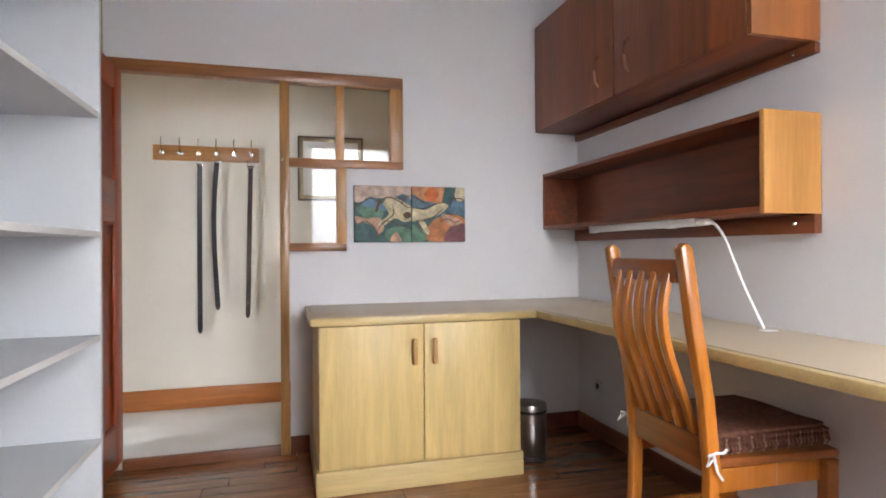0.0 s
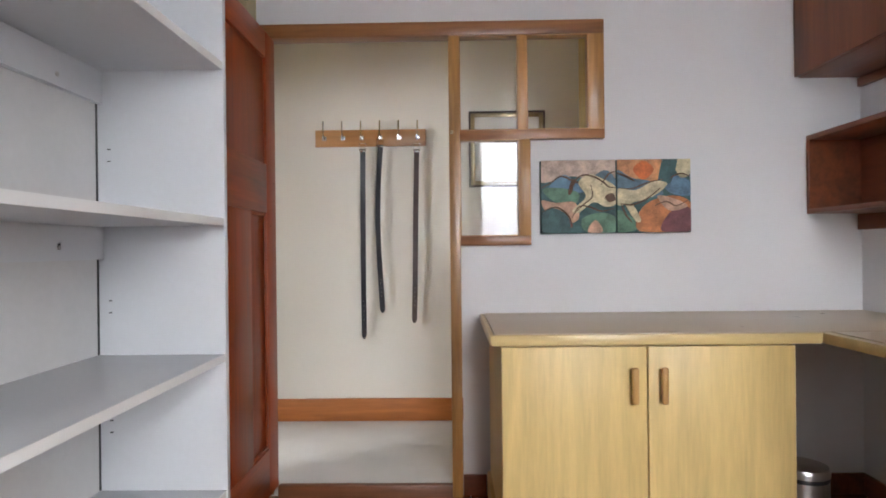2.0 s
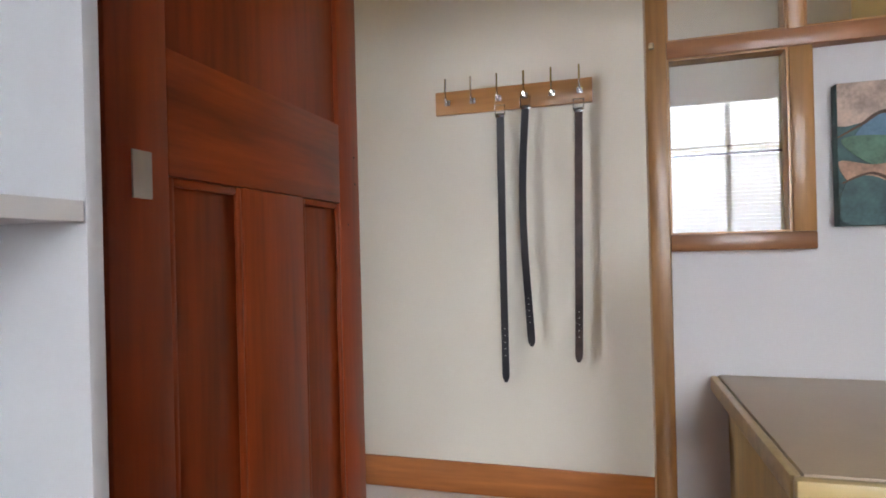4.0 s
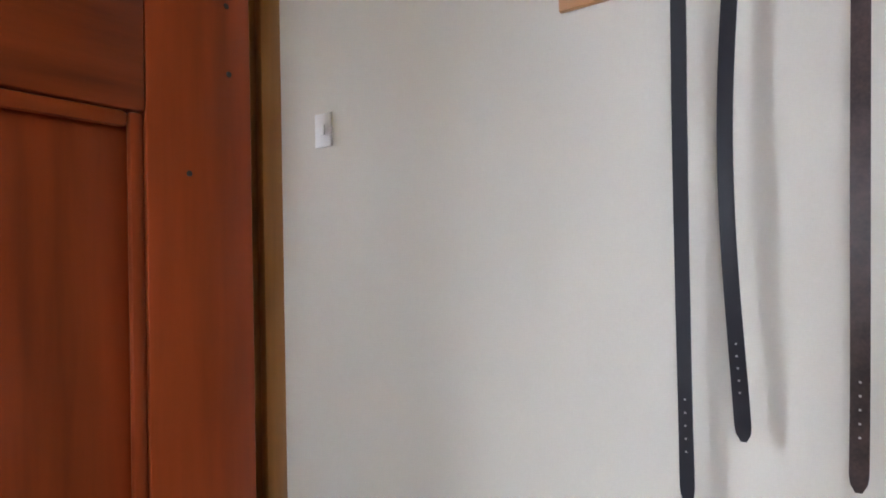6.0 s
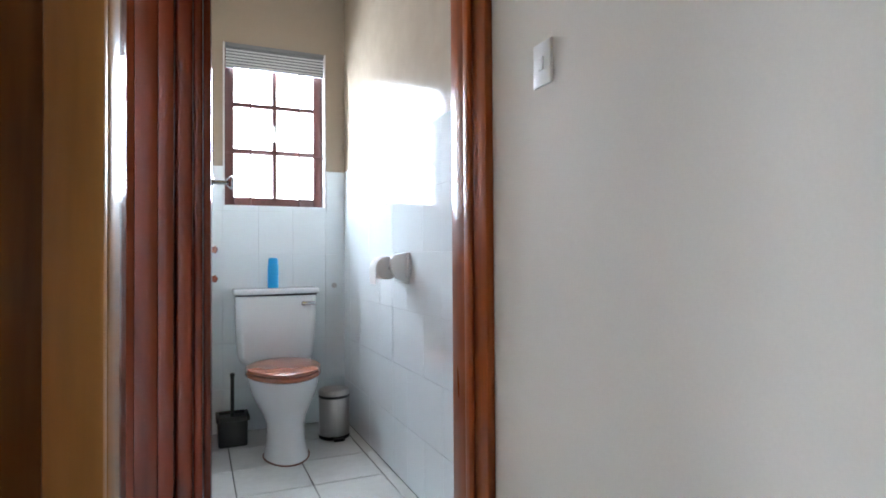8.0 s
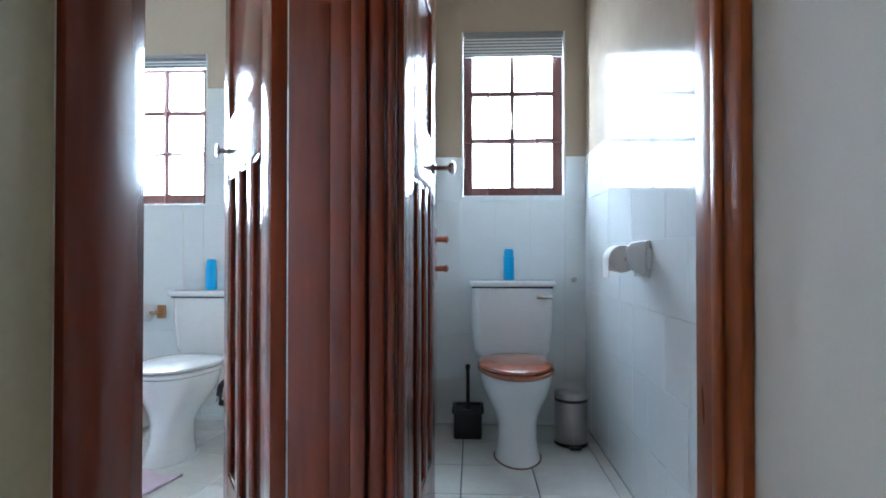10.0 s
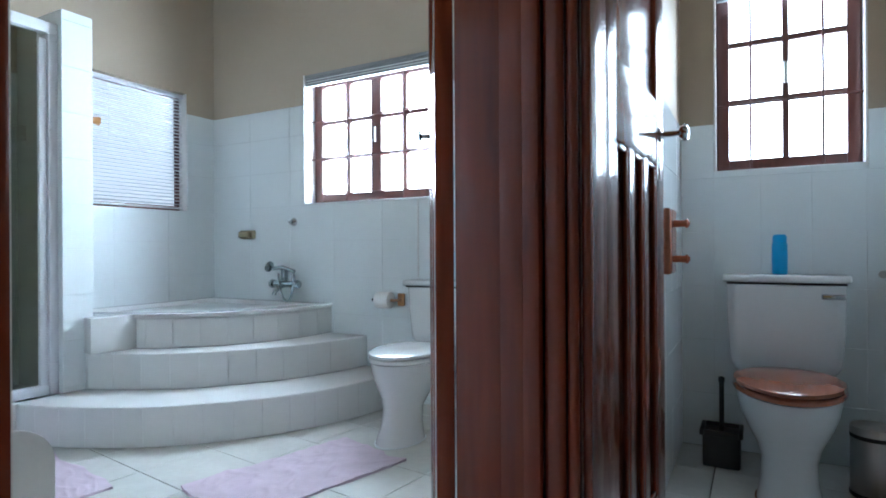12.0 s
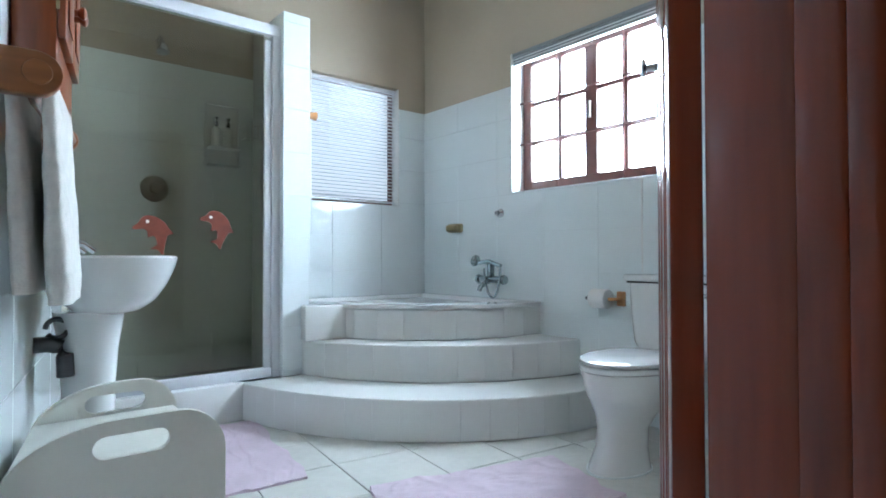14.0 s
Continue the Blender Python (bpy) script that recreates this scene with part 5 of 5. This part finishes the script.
for a, b in zip(lv, lv[1:]):
    for i in range(40):
        bm.faces.new((a[i], a[(i + 1) % 40], b[(i + 1) % 40], b[i]))
bm.faces.new(list(reversed(lv[0])))
bm.faces.new(lv[-1])
part("bowl", bm, PORC, bs)
part("pedestal", lathe([(0.105, 0), (0.098, 0.03), (0.076, 0.22), (0.074, 0.45), (0.082, 0.58), (0.1, 0.70)], 28, (bx - 0.15, 1.1, 0), (1.0, 1.0)), PORC, bs)
for yy in (1.0, 1.2):
    part("tap", join(lathe([(0.022, 0), (0.018, 0.05), (0.022, 0.06), (0.022, 0.085), (0.01, 0.09)], 16, (bx - 0.06, yy, 0.866)), tube([(bx - 0.06, yy, 0.905), (bx - 0.12, yy, 0.91), (bx - 0.15, yy, 0.885)], 0.01, 10)), CHROME, bs, "chrome pillar tap")
wp = thing("basin_waste_pipe", (bx - 0.05, 1.15, 0.4), "black plastic waste trap under the basin", "pipe")
part("trap", tube([(bx - 0.002, 1.16, 0.61), (bx - 0.04, 1.16, 0.61), (bx - 0.065, 1.16, 0.60), (bx - 0.08, 1.16, 0.575), (bx - 0.083, 1.16, 0.51)], 0.024, 12), BLACK, wp)
part("hose", tube([(bx - 0.06 + 0.028 * math.cos(a), 1.15 + 0.002 * a, 0.655 + 0.028 * math.sin(a)) for a in [0.3 * i for i in range(20)]], 0.008, 8), BLACK, wp)


def towel_rail():
    t = thing("towel_rail", (-1.33, 1.6, 1.2), "amber wooden wall towel rail with two bars", "towel rail")
    for y, z, tip, h in ((1.80, 1.237, -1.44, 0.045), (1.20, 1.215, -1.535, 0.036)):
        x = west_face(0.002, y)
        o = [(x, z - h), (x, z + h)]
        for i in range(9):
            a = math.pi / 2 - math.pi * i / 8
            o.append((tip + h - h * math.cos(a), z + h * math.sin(a)))
        br = part("bracket", prism(o, y - 0.022, y + 0.022, "y", 0.006), RAILW, t)
        part("peg_end", moved(lathe([(0.026, 0), (0.025, 0.003), (0.006, 0.005)], 18), pose(tip + h, y + 0.022, z, -90)), RAILW, br)
    for x in (-1.415, -1.358):
        part("bar", tube([(x, 1.779, 1.235), (x - 0.1, 1.221, 1.213)], 0.013, 12), RAILW, t)


towel_rail()


def hung_towel(x, ya, yb, ztop, zbot, wide, seed, label):
    """A thick terry towel folded over a bar, seen on its folded edge."""
    t = thing("towel", (x, (ya + yb) / 2, zbot), label, "towel", "towels on the rail")
    bm = bmesh.new()
    n, m = 44, 34
    rings = []
    for j in range(m + 1):
        v = j / m
        half = (0.014 + (wide - 0.014) * min(1, v * 1.25) ** 0.8) * (1 if v < 0.96 else 0.9)
        if v < 0.05:
            half *= 0.4 + 0.6 * math.sqrt(v / 0.05)
        ring = []
        for i in range(n):
            a = 2 * math.pi * i / n
            c, q = math.cos(a), math.sin(a)
            u = math.copysign(abs(c) ** 0.5, c) * half
            w = math.copysign(abs(q) ** 0.35, q) * (yb - ya) / 2
            k = 0.005 * noise.noise(Vector((u * 60, w * 12, v * 6 + seed))) + 0.0025 * noise.noise(Vector((c * 9, q * 9, v * 45 + seed)))
            ring.append(bm.verts.new((x + u + k * c - 0.022 * v + 0.18 * (w - (yb - ya) / 2), (ya + yb) / 2 + w + k * q, ztop - (ztop - zbot) * v)))
        rings.append(ring)
    for r0, r1 in zip(rings, rings[1:]):
        for i in range(n):
            bm.faces.new((r0[i], r0[(i + 1) % n], r1[(i + 1) % n], r1[i]))
    bm.faces.new(rings[0])
    bm.faces.new(rings[-1])
    part("cloth", bm, TOWEL, t)


hung_towel(-1.415, 1.42, 1.776, 1.25, 0.765, 0.025, 2.0, "white towelling hand towel folded over the rail")
hung_towel(-1.352, 1.44, 1.776, 1.25, 0.79, 0.022, 6.0, "cream towelling hand towel folded over the rail")

mc = thing("medicine_cabinet", (west_face(0, 1.5), 1.5, 1.285), "small orange pine wall cabinet with turned knobs", "cabinet", rz=SKEW)
part("body", B(-0.097, -0.004, -0.44, 0.0, 0.015, 0.86, 0.004), PINE, mc, local=True)
part("cornice", B(-0.13, -0.004, -0.46, 0.02, 0.8605, 0.895, 0.008), PINE, mc, local=True)
for ya, yb, ky in ((-0.435, -0.222, -0.245), (-0.218, -0.005, -0.195)):
    dr = part("door", B(-0.116, -0.0975, ya, yb, 0.13, 0.85, 0.004), PINE, mc, local=True)
    part("panel", B(-0.121, -0.1165, ya + 0.045, yb - 0.045, 0.18, 0.80, 0.003), PINE, dr, local=True)
    part("knob", moved(lathe([(0.01, 0), (0.009, 0.012), (0.017, 0.02), (0.018, 0.028), (0.008, 0.034)], 16), pose(-0.1162, ky, 0.27, 0, -90)), PINE, dr, "turned wooden knob", local=True)
part("hinge", B(-0.103, -0.095, 0.0, 0.003, 0.2, 0.26), BRASS, mc, local=True)


# ---- storage box and mats ----
def storage_box():
    e = thing("storage_bench", (west_face(0.28, 1.45), 1.4, 0), "white lidded storage bench with slotted rounded ends", "storage box")
    xl = -1.80

    def end(y, name):
        xr = west_face(0.02, y)
        o = [(xl, 0.0), (xl, 0.385)]
        for i in range(1, 9):
            a = math.pi / 2 * i / 8
            o.append((xl + 0.11 * (1 - math.cos(a)), 0.385 + 0.11 * math.sin(a)))
        for i in range(0, 9):
            a = math.pi / 2 * i / 8
            o.append((xr - 0.22 + 0.22 * math.sin(a), 0.495 - 0.13 * (1 - math.cos(a))))
        o.append((xr, 0.0))
        sx = (xl + xr) / 2 - 0.02
        so = []
        for sg, st in ((1, -math.pi / 2), (-1, math.pi / 2)):
            for i in range(9):
                a = st + math.pi * i / 8
                so.append((sx + sg * 0.055 + 0.026 * math.cos(a), 0.435 + 0.026 * math.sin(a)))
        bm = bmesh.new()
        edges = []
        for loop in (o, so):
            vs = [bm.verts.new((u, y + 0.009, w)) for u, w in loop]
            edges += [bm.edges.new((vs[i], vs[(i + 1) % len(vs)])) for i in range(len(vs))]
        bmesh.ops.triangle_fill(bm, edges=edges, use_beauty=True)
        r = bmesh.ops.extrude_face_region(bm, geom=bm.faces[:])
        bmesh.ops.translate(bm, vec=(0, -0.018, 0), verts=[v for v in r["geom"] if isinstance(v, bmesh.types.BMVert)])
        part(name, bm, MELA2, e)
    end(1.72, "end_panel")
    end(1.26, "end_panel")
    part("lid", prism([(xl + 0.012, 1.271), (xl + 0.012, 1.709), (west_face(0.03, 1.709), 1.709), (west_face(0.03, 1.271), 1.271)], 0.385, 0.402, "z", 0.002), MELA2, e)
    part("front_panel", B(xl + 0.008, xl + 0.022, 1.271, 1.709, 0.02, 0.384, 0.003), MELA2, e)


MELA2 = mat("cream_painted_board", (0.78, 0.78, 0.72), 0.4, vary=0.02)
storage_box()


def bath_mat(at, w, d, rz, label, seed):
    t = thing("bath_mat", at, label, "bath mat", "mauve mats", rz=rz)
    n, m = 90, 60
    bm = bmesh.new()
    noise_at = lambda u, v: noise.noise(Vector((u * 5 + seed, v * 5, seed)))
    g = []
    for i in range(n + 1):
        row = []
        for j in range(m + 1):
            u, v = i / n - 0.5, j / m - 0.5
            r1 = 1 - abs(noise.noise(Vector((u * 4.2 + seed, v * 3.1 + 1.5 * u, seed)))) * 5
            r2 = 1 - abs(noise.noise(Vector((u * 7 - v * 3, v * 6 + seed, 4.2)))) * 6
            k = 0.0045 * max(0, r1) ** 1.5 + 0.0025 * max(0, r2) ** 1.5 + 0.002 * noise_at(u * 3, v * 3)
            row.append(bm.verts.new((u * w + 0.03 * noise_at(v, 3), v * d + 0.03 * noise_at(u, 7), 0.008 + k)))
        g.append(row)
    for i in range(n):
        for j in range(m):
            bm.faces.new((g[i][j], g[i + 1][j], g[i + 1][j + 1], g[i][j + 1]))
    edge = [g[i][0] for i in range(n)] + [g[n][j] for j in range(m)] + [g[i][m] for i in range(n, 0, -1)] + [g[0][j] for j in range(m, 0, -1)]
    low = [bm.verts.new((p.co.x * 1.006, p.co.y * 1.006, 0.0)) for p in edge]
    for i in range(len(edge)):
        k = (i + 1) % len(edge)
        bm.faces.new((edge[i], low[i], low[k], edge[k]))
    bm.faces.new(low)
    part("cloth_sheet", bm, PINK, t, local=True)


bath_mat((-2.78, 1.70, 0.0015), 0.82, 0.45, -16, "crumpled mauve towelling mat before the bath", 3.1)
bath_mat((-2.15, 0.66, 0.0015), 0.46, 0.92, -8, "crumpled mauve towelling mat before the shower", 8.4)


# ---- boards and tiles ----
def pieces(name, parent, material, place, size, gap, seed=1, label="", bevel=0.002, turn=0.0):
    """Alike slabs on shared meshes: place(i) gives centres, size the extents."""
    made = {}
    rnd = random.Random(seed)
    for c, s in place:
        s = tuple(round(v, 3) for v in s)
        if s not in made:
            bm = B(-s[0] / 2, s[0] / 2, -s[1] / 2, s[1] / 2, -s[2] / 2, s[2] / 2, bevel, 1)
            me = bpy.data.meshes.new(name)
            bm.to_mesh(me)
            bm.free()
            me.materials.append(material)
            made[s] = me
        o = new(name, made[s])
        o.parent = parent
        j = 0.0006
        o.matrix_basis = pose(c[0] + rnd.uniform(-j, j), c[1] + rnd.uniform(-j, j), c[2] + rnd.uniform(-j, j) * 0.4, rnd.uniform(-0.04, 0.04), rnd.uniform(-0.04, 0.04), turn)
        if label:
            o["label"] = label


def by_name(n):
    return bpy.data.objects[n]


rows = []
rr = random.Random(5)
y = YD - 0.005
while y > -1.2:
    x = -0.96 - rr.uniform(0, 0.5)
    while x < XS:
        l = rr.choice((0.75, 1.05, 1.35))
        xa, xb = max(x, -0.965), min(x + l, XS - 0.002)
        if xb - xa > 0.03:
            rows.append((((xa + xb) / 2, y - 0.045, -0.01), (round(xb - xa - 0.0015, 2) - 0.0015, 0.0885, 0.02)))
        x += l
    y -= 0.09
pieces("plank", by_name("floor_study"), PLANK, rows, None, 0, 2)


def tile_wall(parent, axis, fixed, a0, a1, z0, z1, w, h, holes=(), t=0.006, sign=1, start=None, mat_=TILE, zs=0.0):
    """Glazed tiles on a wall, cut round its openings."""
    out = []
    a = a0 if start is None else start
    while a < a1 - 0.005:
        z = z0 + zs
        while z < z1 - 0.005:
            la, lb, za, zb = max(a, a0), min(a + w, a1), max(z, z0), min(z + h, z1)
            todo = [(la, lb, za, zb)]
            for ha, hb, hza, hzb in holes:
                nxt = []
                for p, q, r, s in todo:
                    if q <= ha or p >= hb or s <= hza or r >= hzb:
                        nxt.append((p, q, r, s))
                        continue
                    if p < ha:
                        nxt.append((p, ha, r, s))
                    if q > hb:
                        nxt.append((hb, q, r, s))
                    if r < hza:
                        nxt.append((max(p, ha), min(q, hb), r, hza))
                    if s > hzb:
                        nxt.append((max(p, ha), min(q, hb), hzb, s))
                todo = nxt
            for p, q, r, s in todo:
                if q - p > 0.012 and s - r > 0.012:
                    ca, cz, sa, sz = (p + q) / 2, (r + s) / 2, q - p - 0.0011, s - r - 0.0011
                    out.append(((fixed, ca, cz), (t, sa, sz)) if axis == "x" else ((ca, fixed, cz), (sa, t, sz)))
            z += h
        a += w
    pieces("tile", by_name(parent), mat_, out, None, 0, 7, bevel=0.0008)


def grout(name, bm, label):
    structure(name, bm, GROUT, label, "tile grout")


grout("grout_west", wall_x(XW - 0.006, XW - 0.002, YB, 2.865, 0, 1.99, [(0.63, 1.72, 1.29, 1.99)]), "pale grout behind white wall tiles")
tile_wall("grout_west", "x", XW - 0.001, YB, 2.86, 0.0, 1.99, 0.4, 0.25, [(0.63, 1.72, 1.29, 2.2)], zs=0.03 - 0.25)
grout("grout_south", wall_y(YB - 0.006, YB - 0.002, XW, -1.25, 0, 1.99, [(-3.75, -3.03, 1.26, 1.99)]), "pale grout behind white wall tiles")
tile_wall("grout_south", "y", YB - 0.001, XW, -1.35, 0.2, 1.99, 0.4, 0.25, [(-3.75, -3.03, 1.26, 2.2)], zs=0.03 - 0.2)
grout("grout_toilet_west", wall_x(XT - 0.012, XT - 0.004, 3.10, YT + 0.006, 0, 1.56, [(3.252, 3.858, 1.33, 1.56)]), "pale grout behind white toilet tiles")
tile_wall("grout_toilet_west", "x", XT - 0.002, 3.10, YT, 0, 1.56, 0.2, 0.26, [(3.252, 3.858, 1.33, 2.2)], start=3.05)
grout("grout_toilet_north", B(XT, -2.2, YT + 0.001, YT + 0.005, 0, 1.56), "pale grout behind white toilet tiles")
tile_wall("grout_toilet_north", "y", YT + 0.002, XT + 0.002, -2.202, 0, 1.56, 0.2, 0.26, start=-4.02)
grout("grout_toilet_south", B(XT, -2.22, 3.101, 3.104, 0, 1.56), "pale grout behind white toilet tiles")
tile_wall("grout_toilet_south", "y", 3.1045, XT + 0.002, -2.22, 0, 1.56, 0.2, 0.26)
tile_wall("shower_wall", "y", 0.1635, SW0, SW1, 0.202, 2.27, 0.16, 0.248, zs=0.03)
tile_wall("shower_wall", "x", SW0 - 0.003, YB + 0.01, 0.16, 0.605, 2.27, 0.2, 0.248, zs=0.1 - 0.02)
FLOOR_TURN, TILE_SIDE = -7.0, 0.346
_c, _s = math.cos(radians(FLOOR_TURN)), math.sin(radians(FLOOR_TURN))
_f = []
for i in range(-8, 6):
    for j in range(-5, 6):
        u, v = (i + 0.5) * TILE_SIDE, (j + 0.5) * TILE_SIDE
        x, y = -2.477 + u * _c - v * _s, 1.066 + u * _s + v * _c
        if -4.1 < x < -1.05 and 0.0 < y < (3.02 if x > -1.95 else 2.86) and not (x < -3.2 and y < 0.75):
            _f.append(((x, y, -0.006), (TILE_SIDE - 0.004, TILE_SIDE - 0.004, 0.012)))
pieces("floor_tile", by_name("floor_bathroom"), FTILE, _f, None, 0, 4, turn=FLOOR_TURN)
_f = []
for i in range(7):
    for j in range(4):
        xa, ya = XT + i * 0.325, 3.04 + j * 0.325 - 0.1
        xb, yb = min(xa + 0.325, -2.0), min(ya + 0.325, 3.97)
        ya = max(ya, 3.04)
        if xb - xa > 0.03 and yb - ya > 0.03:
            _f.append((((xa + xb) / 2, (ya + yb) / 2, -0.006), (xb - xa - 0.005, yb - ya - 0.005, 0.012)))
pieces("floor_tile", by_name("floor_bathroom"), FTILE, _f, None, 0, 9)


def riser_tiles(parent, arc, z0, z1, w):
    """Upright tiles that follow a curved step."""
    pts = [Vector((x, y, 0)) for x, y in arc3(*arc, 120)]
    total = sum((b - a).length for a, b in zip(pts, pts[1:]))
    n = int(total / w)
    h = z1 - z0
    bm = B(-0.0025, 0.0025, -(total / n - 0.0005) / 2, (total / n - 0.0005) / 2, -h / 2, h / 2, 0.0003, 1)
    me = bpy.data.meshes.new("tile")
    bm.to_mesh(me)
    bm.free()
    me.materials.append(STEPT)
    for i in range(n):
        s = (i + 0.5) * total / n
        for a, b in zip(pts, pts[1:]):
            l = (b - a).length
            if s <= l:
                break
            s -= l
        p, d = a.lerp(b, s / l), (b - a).normalized()
        o = new("tile", me)
        o.parent = by_name(parent)
        o.matrix_basis = pose(p.x, p.y, (z0 + z1) / 2, 0, 0, math.degrees(math.atan2(-d.x, d.y)))


riser_tiles("step_1", ARC1, 0.004, 0.192, 0.14)
riser_tiles("step_2", ARC2, 0.206, 0.392, 0.14)
riser_tiles("bath_surround", ARC3, 0.406, 0.568, 0.14)
ge = structure("grout_east", B(0.003, 0.007, -2.70, -0.002, 0, 1.99), GROUT, "pale grout behind white basin wall tiles", "tile grout")
tile_wall("grout_east", "x", 0.001, -2.70, -0.004, 0, 1.99, 0.4, 0.25, zs=0.03 - 0.25)
ge.matrix_basis = pose(west_face(0, 2.868), 2.868, 0, 0, 0, SKEW)
